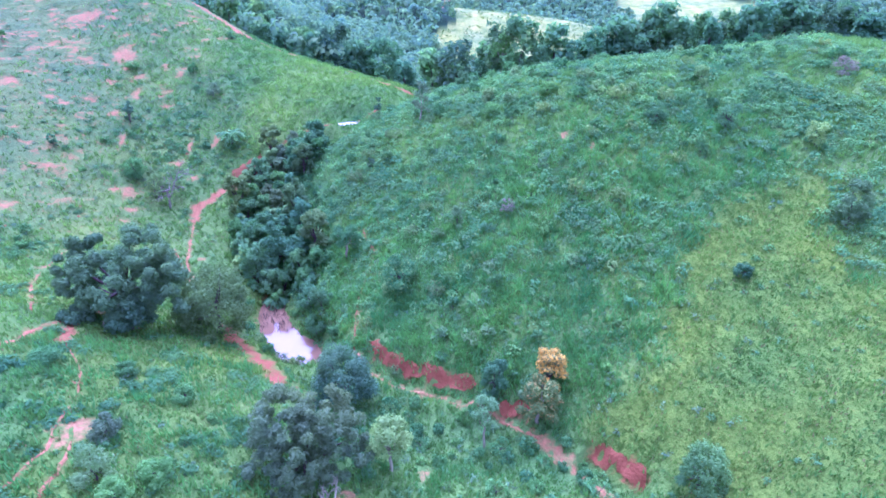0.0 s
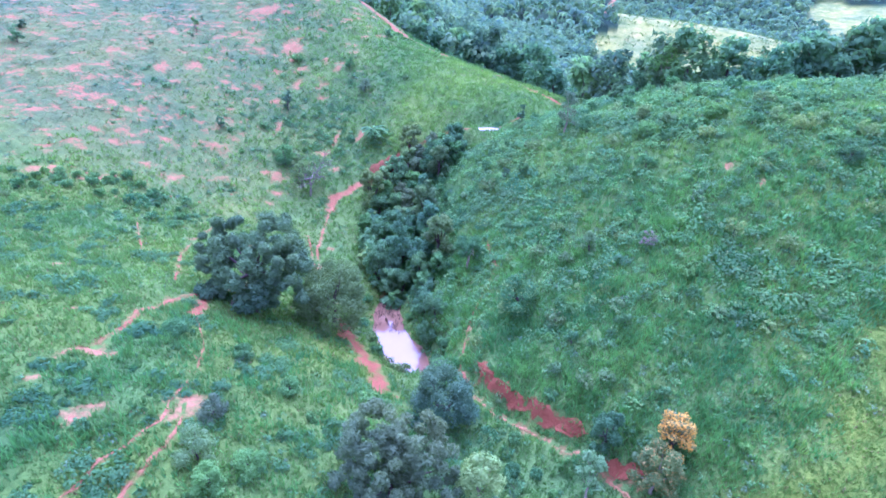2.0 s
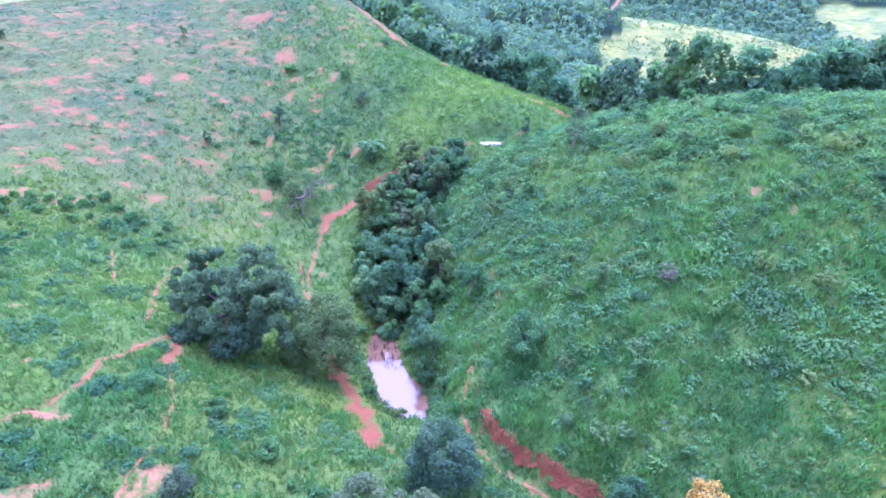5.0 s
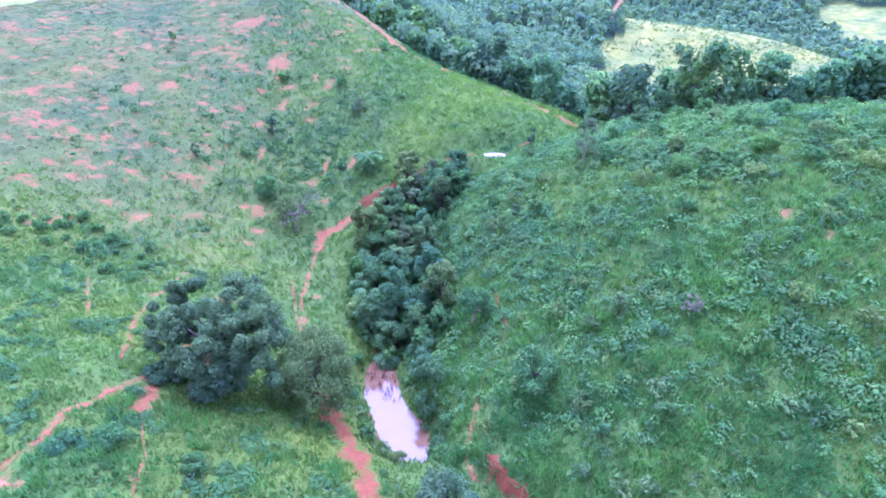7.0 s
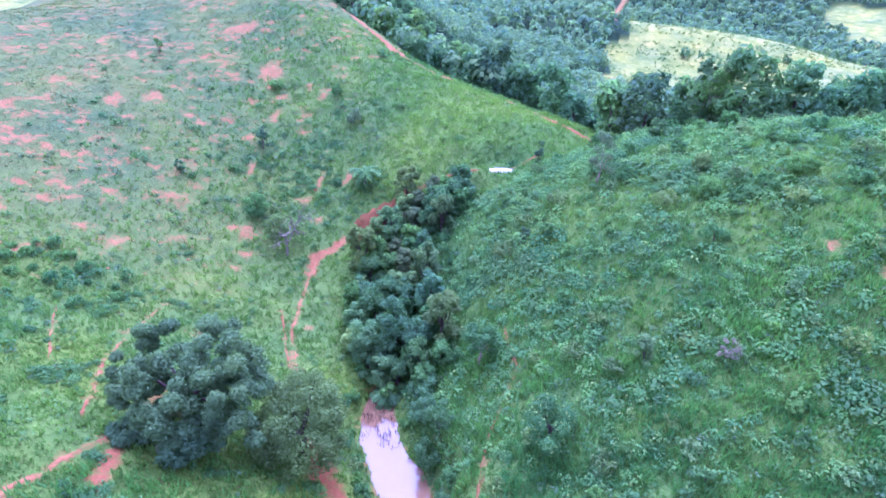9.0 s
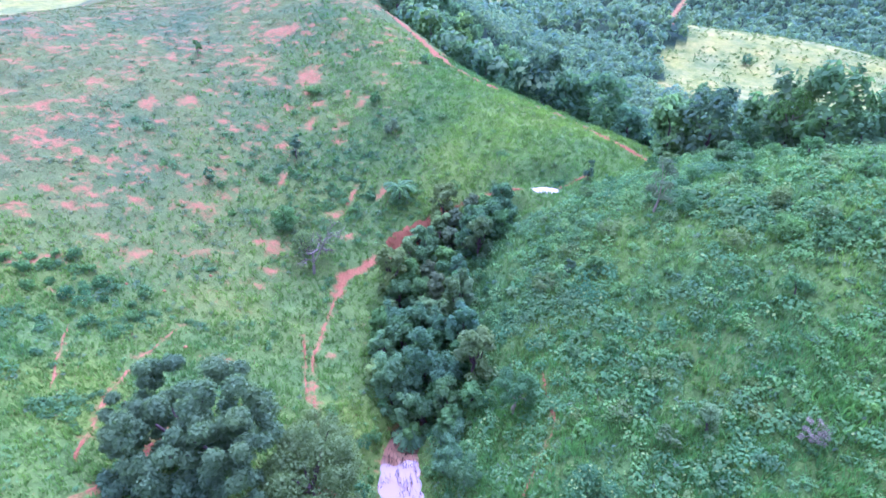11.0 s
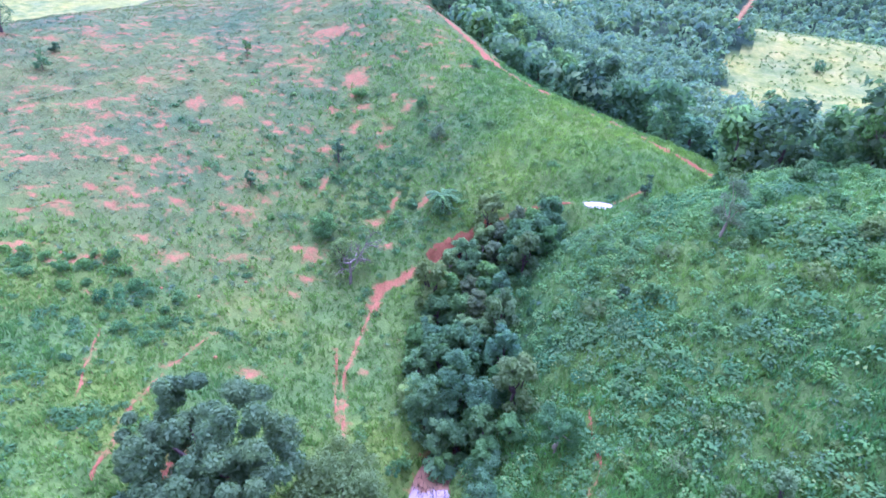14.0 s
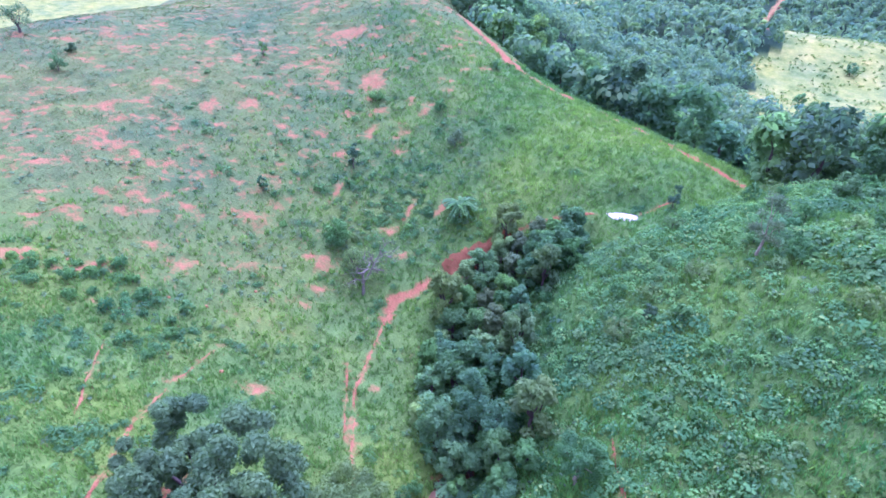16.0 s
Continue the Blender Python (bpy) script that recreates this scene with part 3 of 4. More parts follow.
for w, pale, _, line, *_ in TRAILS:
    if w <= 0.7:
        build_trail(w * 0.52, pale, line)
    elif line[0][1] > 300:
        build_trail(w, pale, line, 1.2)
# The bare faces of the cut banks
for h, foot, lip in CUTS:
    p = np.array(lip)
    way = np.gradient(p, axis=0)
    way = way / np.hypot(way[:, 0], way[:, 1])[:, None]
    face = build_trail(0.62 if lip[0][1] < 60 else 0.9, 0.0 if lip[0][1] < 60 else 0.3, [tuple(q) for q in p + np.stack([-way[:, 1], way[:, 0]], 1) * 0.2], 0.26, True)
    face.name = "bank_face"
    tagged(face, "steep cut face of dark red earth", "earth bank", kind="structure")

# ---- plants ----


def unit(v):
    return v / np.maximum(np.linalg.norm(v, axis=-1, keepdims=True), 1e-9)


def leaves(at, facing, size, rng, slim=0.5):
    """Pointed leaves, one quad each, bent along the middle."""
    n = unit(facing)
    u = unit(np.cross(n, unit(rng.normal(size=n.shape))))
    v = np.cross(n, u)
    s = np.asarray(size)[:, None]
    quad = np.stack([at - u * s, at + v * s * slim + n * s * 0.12, at + u * s - n * s * 0.25, at - v * s * slim + n * s * 0.12], 1)
    return quad.reshape(-1, 3), np.arange(len(at) * 4).reshape(-1, 4)


def cluster(rng, centres, radii, count, size, up=0.3):
    """Leaves on the outsides of round clumps, most on their upper sides."""
    k = rng.randint(0, len(centres), count)
    d = unit(rng.normal(size=(count, 3)) + (0, 0, up))
    at = centres[k] + d * radii[k][:, None] * rng.uniform(0.55, 1.12, (count, 1)) * (1, 1, 0.85)
    return leaves(at, d + rng.normal(size=d.shape) * 0.52 + (0, 0, 0.35), size * rng.uniform(0.7, 1.35, count), rng)


def tubes(lines, sides=6):
    """Tapered round limbs along lines of (x, y, z, radius)."""
    verts, faces = [], []
    for line in lines:
        p = np.array(line, float)
        ways = unit(np.gradient(p[:, :3], axis=0))
        base = sum(len(v) for v in verts)
        for c, w in zip(p, ways):
            a = unit(np.cross(w, (0.3, 0.9, 0.1)))
            b = np.cross(w, a)
            t = np.arange(sides) * 2 * np.pi / sides
            verts.append(c[:3] + c[3] * (np.cos(t)[:, None] * a + np.sin(t)[:, None] * b))
        for r in range(len(p) - 1):
            for s in range(sides):
                q = base + r * sides
                faces.append((q + s, q + (s + 1) % sides, q + sides + (s + 1) % sides, q + sides + s))
    return np.concatenate(verts), np.array(faces)


def limb(a, b, r0, r1, rng, steps=4, sag=0.12):
    a, b = np.array(a, float), np.array(b, float)
    length = np.linalg.norm(b - a)
    out = []
    for k in range(steps + 1):
        t = k / steps
        j = rng.normal(size=3) * length * 0.04 * (0 < k < steps)
        out.append((*(a + (b - a) * t + j + (0, 0, sag * length * np.sin(t * 3.14))), r0 + (r1 - r0) * t))
    return out


def ground_at(x, y):
    return float(height(np.array([float(x)]), np.array([float(y)]))[0])


def plant_base(name, x, y, label, category, group=""):
    e = new(name)
    e.empty_display_size = 0.3
    e.location = (x, y, ground_at(x, y) - 0.08)
    return tagged(e, label, category, group)


def tree(name, x, y, w, h, leaf, bark, seed, label, category="tree", group="", limbs=8, foot=0.35, lobes=26, count=1400, size=0.32, domes=((0, 0, 1.0),), trunk=0.035, knob=1.0):
    """A tree w wide and h high with its crown from foot * h up; domes: offsets and scales of the crown's swells."""
    rng = np.random.RandomState(seed)
    e = plant_base(name, x, y, label, category, group)
    centres, radii = [], []
    crown = h * (1 - foot)
    for dx, dy, ds in domes:
        n = max(5, int(lobes * ds / sum(q[2] for q in domes)))
        for k in range(n):
            a, lift = k * 2.4 + rng.uniform(-0.3, 0.3), rng.uniform(0, 1)
            r = np.sqrt(1 - (lift * 0.85) ** 2) * (0.35 + 0.65 * np.sqrt(rng.uniform(0.1, 1)))
            cr = w * 0.5 * ds * rng.uniform(0.22, 0.36) * knob
            reach = max(0.1, w * 0.5 * ds - cr)
            centres.append((dx * w + reach * r * np.cos(a), dy * w + reach * r * np.sin(a), h * foot + cr * 0.5 + lift * (crown * (0.6 + 0.4 * ds) - cr * 1.2) + rng.uniform(-0.05, 0.05) * h))
            radii.append(cr)
    centres, radii = np.array(centres), np.array(radii)
    v, f = cluster(rng, centres, radii, int(count * 1.75), size * 0.68, up=0.35)
    linked("crown", v, f, leaf, e)
    trunk = trunk if h > 4 else trunk * 0.5
    top = (0, 0, h * max(foot, 0.2) + crown * 0.2)
    lines = [limb((0, 0, -0.3), top, w * trunk + 0.04, w * trunk * 0.7, rng, 4, 0.0)]
    for k in rng.choice(len(centres), min(limbs, len(centres)), replace=False):
        lines.append(limb(np.array(top) * rng.uniform(0.6, 1.0), centres[k], w * trunk * 0.5, 0.02, rng, 3, -0.04))
    v, f = tubes(lines, 6)
    linked("trunk", v, f, bark, e, smooth_shade=True)
    return e


def bare_tree(name, x, y, w, h, bark, seed, label, depth=4, leaf=None, category="tree"):
    """A leafless tree of forking twigs."""
    rng = np.random.RandomState(seed)
    e = plant_base(name, x, y, label, category)
    lines, tips = [], []

    def fork(at, way, length, r, left):
        end = at + way * length
        lines.append(limb(at, end, r, r * 0.6, rng, 2, 0.03))
        if left == 0:
            tips.append(end)
            return
        for _ in range(3):
            fork(end if rng.rand() < 0.7 else at + (end - at) * 0.6, unit(way + rng.normal(size=3) * 0.55 * (w / h + 0.4) + (0, 0, 0.1)), length * rng.uniform(0.55, 0.8), r * 0.62, left - 1)

    fork(np.array((0, 0, -0.2)), np.array((0.05, 0, 1.0)), h * 0.36, 0.03 * h, depth)
    v, f = tubes(lines, 4)
    linked("trunk", v, f, bark, e)
    if leaf:
        tips = np.array(tips)
        v, f = cluster(rng, tips, np.full(len(tips), 0.35), 800, 0.17)
        linked("crown", v, f, leaf, e)
    return e


def palm(name, x, y, h, spread, seed, label):
    rng = np.random.RandomState(seed)
    e = plant_base(name, x, y, label, "palm")
    v, f = tubes([limb((0, 0, -0.2), (0.1, 0, h * 0.6), 0.16, 0.12, rng, 4, 0)], 7)
    linked("trunk", v, f, BARK, e)
    for k in range(20):
        a, rise = k * 2.4, rng.uniform(0.1, 1.0)
        at, face, size = [], [], []
        for t in np.linspace(0.08, 1, 16):
            for side in (-1, 1):
                r = spread * t
                z = h * 0.6 + rise * spread * t - 0.75 * spread * t * t
                out = np.array((np.cos(a), np.sin(a), 0))
                across = np.array((-np.sin(a), np.cos(a), 0)) * side
                at.append(out * r + across * 0.22 + (0, 0, z))
                face.append(np.array((0, 0, 1)) - 0.4 * across)
                size.append(0.42)
        v, f = leaves(np.array(at), np.array(face), np.array(size), rng, 0.3)
        linked("frond", v, f, WOODS, e)
    return e


# The great dark tree and its neighbours by the pond
tree("mango_tree", -37.5, 54.6, 16.0, 13.0, MANGO, BARK, 11, "very broad dark mango tree with two swelling crowns over bare earth", foot=0.12, lobes=150, knob=0.72, count=30000, size=0.25, domes=((-0.27, 0.14, 0.42), (0.15, 0.13, 0.60), (-0.02, -0.16, 0.50), (0.32, -0.08, 0.42), (-0.22, -0.14, 0.36)))
tree("olive_green_tree", -28.8, 57.6, 11.0, 9.4, OLIVE, BARK, 12, "feathery olive-green tree beside the broad dark one", foot=0.15, lobes=60, knob=0.75, count=7500, size=0.23)
tree("olive_green_tree", -31.2, 62.0, 9.4, 7.4, OLIVE, BARK, 13, "low feathery tree spreading over the trail", foot=0.12, lobes=64, knob=0.75, count=6500, size=0.23)
tree("undergrowth_tree", -35.6, 51.2, 6.0, 4.6, MANGO, BARK, 14, "low dark tree in the shade of the mango", foot=0.1, lobes=20, count=1600, size=0.28)
tree("undergrowth_tree", -40.6, 50.6, 4.6, 3.6, MANGO, BARK, 15, "low dark tree in the shade of the mango", foot=0.1, lobes=16, count=1200, size=0.28)
bare_tree("dead_limb", -38.0, 50.2, 2.6, 2.4, PALE_BARK, 16, "grey dead branches lying under the dark crown", 3, category="dead branch")
tree("grey_leaved_tree", -12.0, 34.2, 12.0, 10.0, GREY, BARK, 17, "wide grey-green tree with purple-grey twigs at the brook", foot=0.1, lobes=190, knob=0.5, count=17000, size=0.22, domes=((-0.16, 0.05, 0.7), (0.16, 0.1, 0.7), (0.0, -0.12, 0.6)))
tree("pale_tree", -4.8, 36.6, 5.0, 7.2, PALE, PALE_BARK, 18, "pale silvery tree beside the grey-green one", foot=0.25, lobes=20, count=1900, size=0.22)
bare_tree("dead_tree", -9.0, 30.8, 4.0, 5.0, PALE_BARK, 19, "dead tree with bleached bare branches", 4)
tree("dark_bank_tree", -10.9, 46.9, 8.6, 7.8, MANGO, BARK, 20, "dark round tree below the pond's dam", foot=0.1, lobes=60, knob=0.75, count=6500, size=0.22)
tree("flowering_tree", 12.0, 46.2, 4.2, 5.6, GOLD, BARK, 21, "small tree covered with orange-yellow blossom", foot=0.2, lobes=34, knob=0.8, count=2600, size=0.19)
tree("budding_tree", 10.6, 43.2, 5.2, 6.0, BRONZE, PALE_BARK, 22, "round olive tree with bronze buds by the cut bank", foot=0.22, lobes=44, knob=0.8, count=3400, size=0.2)
tree("dark_shrub_tree", 6.0, 46.6, 4.0, 5.6, BLUISH, BARK, 23, "upright dense dark tree above the red bank", foot=0.08, lobes=20, count=1900, size=0.2)
tree("slender_tree", 4.6, 41.2, 3.4, 7.0, PALE, PALE_BARK, 24, "slender tree with a white stem and small pale crown", foot=0.55, lobes=12, count=800, size=0.22, trunk=0.03)
tree("roadside_bush", 23.6, 33.6, 5.0, 5.2, BLUISH, BARK, 25, "bushy dark green tree on the grassy slope", foot=0.06, lobes=24, count=2400, size=0.2)
tree("dense_tree", 47.6, 58.0, 4.4, 5.6, MANGO, BARK, 26, "dense very dark tree alone on the slope", foot=0.12, lobes=22, count=2200, size=0.2)
# Single trees and bushes on the west hill
tree("bush", -55.9, 94.6, 4.8, 4.2, SHRUBS, BARK, 31, "round green bush beside the bare tree", "bush", foot=0.05, lobes=20, count=1500, size=0.22)
bare_tree("bare_tree", -48.6, 90.0, 11.0, 10.4, DEAD_BARK, 32, "nearly leafless tree with mauve-grey twigs by the trail", 5, OLIVE)
tree("light_tree", -50.6, 91.0, 4.6, 5.6, OLIVE, BARK, 33, "thin light green tree behind the bare one", foot=0.3, lobes=14, count=800, size=0.2)
palm("palm", -41.8, 106.2, 3.6, 2.6, 34, "low drooping palm on the hillside")
SINGLES = ((-61.3, 107.0, 2.6, 4.6, MANGO), (-68.8, 94.3, 1.9, 2.8, WOODS), (-13.3, 114.0, 2.0, 3.6, MANGO), (-91.6, 121.4, 2.2, 3.0, BRIGHT), (-50.7, 140.1, 2.0, 2.2, WOODS),
           (-54.5, 124.1, 2.6, 2.4, SHRUBS), (-48.5, 118.0, 4.2, 3.0, GREY), (-114.5, 95.7, 3.4, 3.6, WOODS), (-119.5, 101.7, 2.4, 1.8, MANGO), (-136.0, 102.5, 7.5, 5.6, MANGO), (-66.2, 121.6, 3.4, 1.8, SHRUBS))
for k, (x, y, w, h, leaf) in enumerate(SINGLES):
    tree("hill_tree", x, y, w, h, leaf, BARK, 40 + k, "small lone tree on the worn grass hill", group="lone trees on the hill", foot=0.12, lobes=12, count=int(260 + 90 * w), size=0.2)
# Plants that stand out on the east hill
STANDOUTS = ((12.5, 106.9, 3.0, 3.2, BRIGHT, "fresh light green bush on the crest"), (4.0, 110.0, 3.4, 2.8, PALE, "pale round bush near the woods"), (15.3, 96.3, 2.0, 2.6, SHRUBS, "slim green bush near the crest"),
             (7.7, 92.8, 3.0, 2.2, OLIVE, "olive bush among tall weeds"), (16.7, 88.6, 4.0, 1.9, BRIGHT, "wide low bright bush"), (8.1, 88.3, 4.0, 1.9, BRIGHT, "wide low bright bush"), (-0.3, 96.3, 3.2, 1.9, SHRUBS, "low rounded green leafy bush"),
             (-12.2, 90.6, 1.7, 1.8, MANGO, "small very dark round bush"), (2.2, 69.9, 2.6, 3.4, PALE, "shrub with whitish top leaves"), (13.5, 64.5, 1.6, 1.4, BRIGHT, "small vivid green bush"),
             (-5.6, 63.4, 7.0, 4.4, HILL_GREENS, "umbrella-shaped light tree with a white stem"), (-14.4, 74.0, 5.6, 5.6, SHRUBS, "leafy tree at the edge of the gully"), (34.9, 54.4, 2.8, 1.8, BLUISH, "blue-green bush in short grass"),
             (30.9, 78.8, 4.0, 3.2, BLUISH, "dark blue-green bush among weeds"), (49.5, 70.9, 3.4, 4.0, PALE, "tall shrub with pale tops"), (40.3, 76.9, 4.0, 4.2, BLUISH, "dark blue-green bush among weeds"), (39.6, 86.6, 3.0, 3.0, PALE, "pale round bush on the slope"))
for k, (x, y, w, h, leaf, label) in enumerate(STANDOUTS):
    tree("shrub", x, y, w, h, leaf, PALE_BARK if h > 4.4 else BARK, 60 + k, label, "shrub", foot=0.35 if h > 4.4 else 0.08, lobes=16, count=int((280 + 130 * w) * (2.2 if w > 5 else 1)), size=0.2)
tree("wispy_tree", -3.6, 97.2, 4.0, 7.0, GREY, PALE_BARK, 80, "thin wispy grey-green tree", foot=0.25, lobes=18, count=900, size=0.2)
tree("crest_tree", 12.5, 120.0, 7.0, 9.5, SHRUBS, PALE_BARK, 83, "tall airy tree standing out on the wooded crest", foot=0.35, lobes=30, knob=0.8, count=1500, size=0.3, limbs=14)
tree("dry_shrub", 9.0, 69.0, 2.4, 2.2, PINKISH, DEAD_BARK, 81, "dry pale pinkish shrub without green", "shrub", foot=0.1, lobes=26, knob=0.7, count=900, size=0.08)
tree("dry_shrub", 59.0, 83.4, 4.0, 3.0, PINKISH, DEAD_BARK, 82, "dry pale pinkish shrub without green", "shrub", foot=0.1, lobes=26, knob=0.7, count=1100, size=0.12)
# Bushes in the tall grass near the trails
NEAR = ((-31.2, 42.2, 2.4, 1.4, SHRUBS), (-25.0, 40.4, 2.8, 1.6, SHRUBS), (-28.2, 33.4, 3.0, 2.0, GREY), (-27.0, 29.3, 4.2, 3.2, PALE), (-23.0, 30.5, 3.4, 2.4, BRIGHT), (-21.8, 38.4, 1.2, 1.0, BRIGHT), (-37.6, 41.0, 3.6, 1.5, SHRUBS),
        (-24.6, 27.6, 3.6, 2.2, BRIGHT), (-21.2, 73.4, 4.4, 4.4, WOODS), (-17.6, 67.2, 4.2, 4.2, BLUISH), (-14.8, 62.0, 2.6, 2.2, SHRUBS), (-18.2, 65.0, 4.4, 4.0, BLUISH), (-20.0, 69.6, 4.2, 4.4, WOODS), (-15.0, 59.4, 3.0, 2.4, BLUISH), (-18.6, 55.6, 2.6, 2.0, OLIVE), (-22.8, 57.4, 2.4, 2.0, SHRUBS))
for k, (x, y, w, h, leaf) in enumerate(NEAR):
    tree("bush", x, y, w, h, leaf, BARK, 90 + k, "leafy bush among tall grass", "bush", "bushes in the grass", foot=0.04, lobes=16, count=int(300 + 230 * w), size=0.17)


# Trees of the woods: a few kinds, each grown once and planted again
def kinds(name, label, group, specs, seed):
    return [(name, label, group, spec, seed + k) for k, spec in enumerate(specs)]


def plant(kind_list, places, category="tree", **more):
    """Grow each kind at its first place, then copy it."""
    rng = np.random.RandomState(len(places))
    grown = {}
    for k, (x, y, s) in enumerate(places):
        i = rng.randint(len(kind_list))
        name, label, group, (w, h, leaf, bark), seed = kind_list[i]
        if i not in grown:
            grown[i] = tree(name, x, y, w, h, leaf, bark, seed, label, category, group, **more)
        else:
            copy_thing(grown[i], Matrix.LocRotScale((x, y, ground_at(x, y) - 0.1), Euler((0, 0, rng.uniform(0, 6.28))), (s * rng.uniform(0.9, 1.1), s * rng.uniform(0.9, 1.1), s * rng.uniform(0.85, 1.2))))


def scatter(rng, count, box, gap, accept):
    """Random places in a box, none nearer to another than gap."""
    out = []
    x, y = rng.uniform(box[0], box[1], count), rng.uniform(box[2], box[3], count)
    ok = accept(x, y)
    for a, b in zip(x[ok], y[ok]):
        if all((a - c) ** 2 + (b - d) ** 2 > gap * gap for c, d in out):
            out.append((a, b))
    return out


rng = np.random.RandomState(3)
GULLY_LINE = ((-24.2, 75.6), (-28.4, 82), (-30.6, 88), (-32, 94), (-30.4, 100), (-28.5, 103))
gully_kinds = kinds("gully_tree", "leafy tree crowded in the damp gully", "trees in the gully", ((4.6, 6.0, WOODS, BARK), (5.2, 5.6, BLUISH, BARK), (4.0, 4.6, SHRUBS, BARK), (5.4, 6.6, OLIVE, BARK), (3.2, 4.0, PALE, BARK), (4.4, 5.4, WOODS, BARK), (3.8, 4.8, GREY, BARK), (4.2, 5.0, SHRUBS, BARK), (3.4, 4.4, BRIGHT, BARK), (3.6, 4.6, PALE, PALE_BARK)), 200)
places = [(x, y, rng.uniform(0.75, 1.1)) for x, y in scatter(rng, 1400, (-40, -18, 74, 106), 2.15, lambda x, y: along(x, y, GULLY_LINE)[0] < 5.8)]
plant(gully_kinds, places, foot=0.04, lobes=24, knob=0.9, count=1500, size=0.34)
for x, y, s in ((-27.6, 80.4, 8.2), (-23.9, 79.0, 7.0), (-30.8, 77.4, 7.4)):
    tree("pond_end_tree", x, y, s * 0.72, s, WOODS, BARK, int(s * 10), "tall leafy tree at the head of the pond", group="trees at the pond's head", foot=0.1, lobes=30, count=2000, size=0.24)
tree("fresh_green_tree", -31.4, 84.6, 3.2, 4.8, BRIGHT, BARK, 230, "vivid fresh green tree in the dark gully", foot=0.1, lobes=16, count=1300, size=0.22)
palm("palm", -26.6, 74.2, 2.6, 2.2, 231, "palm leaning over the end of the pond")

wood_kinds = kinds("forest_tree", "tall forest tree with a dense rounded crown", "trees of the forest", ((8.6, 10.5, WOODS, BARK), (10.0, 11.5, BLUISH, BARK), (7.6, 9.5, WOODS, BARK), (11.0, 12.5, MANGO, BARK), (8.0, 9.6, WOODS, BARK), (6.8, 10.5, BLUISH, BARK)), 300)
def edge_band(x, y):
    d, side, _ = along(x, y, RIM)
    return (side < 0) & (y > 90) & (d > 2.5) & (d < 62) & (x > -88) & (x < 96)
places = scatter(rng, 5000, (-90, 96, 96, 240), 4.9, edge_band)
places.sort(key=lambda p: np.hypot(p[0], p[1] - 30))
def crest_size(x, y):
    """Trees on the eastern crest stay low towards the saddle."""
    return np.interp(x, (4, 20, 34, 60), (0.42, 0.46, 0.62, 0.72)) if x > 4 and y < 140 else 1.0


near_woods = [(x, y, rng.uniform(0.62, 1.05) * crest_size(x, y)) for x, y in places[:300]]
crest_row = scatter(rng, 1500, (8, 92, 96, 130), 3.2, lambda x, y: edge_band(x, y) & (along(x, y, RIM)[0] < 9))
near_woods += [(x, y, rng.uniform(0.8, 1.15) * crest_size(x, y)) for x, y in crest_row[:90]]
plant(wood_kinds, near_woods, foot=0.0, lobes=34, knob=1.05, count=440, size=0.9, limbs=1)


def far_woods():
    """Crowns of the woods farther off, where single trees cannot be counted."""
    r = np.random.RandomState(5)
    rings = [(list(places[300:]), 90, 0.40)]
    for lo, hi, gap, n, each, size in ((150, 330, 5.0, 14000, 54, 0.76), (330, 700, 8.0, 14000, 30, 1.38)):
        d, a = np.sqrt(r.uniform(lo**2, hi**2, n)), np.radians(r.uniform(-34, 44, n))
        x, y = d * np.sin(a), d * np.cos(a)
        ok = wooded(x, y) & ~edge_band(x, y) & (along(x, y, FAR_ROAD)[0] > 7)
        taken = {}
        for px, py in zip(x[ok], y[ok]):
            taken.setdefault((int(px // gap), int(py // gap)), (px, py))
        rings.append((list(taken.values()), each, size))
    vs, fs, base = [], [], 0
    for spots, each, size in rings:
        if not spots:
            continue
        s = np.array(spots)
        w, h = r.uniform(2.8, 5.4, len(s)), r.uniform(7, 12, len(s))
        z = height(s[:, 0], s[:, 1])
        d = unit(r.normal(size=(len(s), each, 3)) + (0, 0, 0.7))
        lump = 0.82 + 0.22 * np.sin(d[..., :1] * 7 + s[:, None, :1]) * np.cos(d[..., 1:2] * 7 + s[:, None, 1:2])
        at = np.stack([s[:, 0], s[:, 1], z + h * 0.6], 1)[:, None] + d * lump * np.stack([w, w, h * 0.42], 1)[:, None] * r.uniform(0.85, 1.05, (len(s), each, 1))
        v, f = leaves(at.reshape(-1, 3), (d + r.normal(size=d.shape) * 0.12).reshape(-1, 3), size * r.uniform(0.7, 1.35, len(s) * each), r, 0.7)
        vs.append(v), fs.append(f + base)
        base += len(v)
    tagged(linked("far_forest", np.concatenate(vs), np.concatenate(fs), HAZED_WOODS), "dense forest covering the far hills", "forest", kind="stuff")


far_woods()

# Shrubs over the east hill
def weedy(x, y):
    """How thick the weeds and shrubs stand."""
    d, side, _ = along(x, y, STREAM)
    east = (side < 0) * smooth(2, 6, d)
    v = 0.30 + 0.75 * east * smooth(-0.9, 0.5, wave(x, y, 13, 21)) + 0.45 * smooth(0.0, 0.8, wave(x, y, 9, 22))
    v = v * (1 - 0.85 * light_turf(x, y))
    v = v * (1 - 0.5 * west_hill(x, y)) + 0.5 * np.exp(-(((x + 56) / 12) ** 2) - ((y - 104) / 9) ** 2)
    v = np.where(east * (y > 82) > 0.5, v * 1.1, v)
    flat = np.hypot((x + 43) / 9, (y - 84) / 14) < 1
    return np.where(flat, 0.06, v)


def open_ground(x, y):
    wet = inside(x, y, POND) | inside(x, y, UPPER_POND)
    return ~wet & ~wooded(x, y)


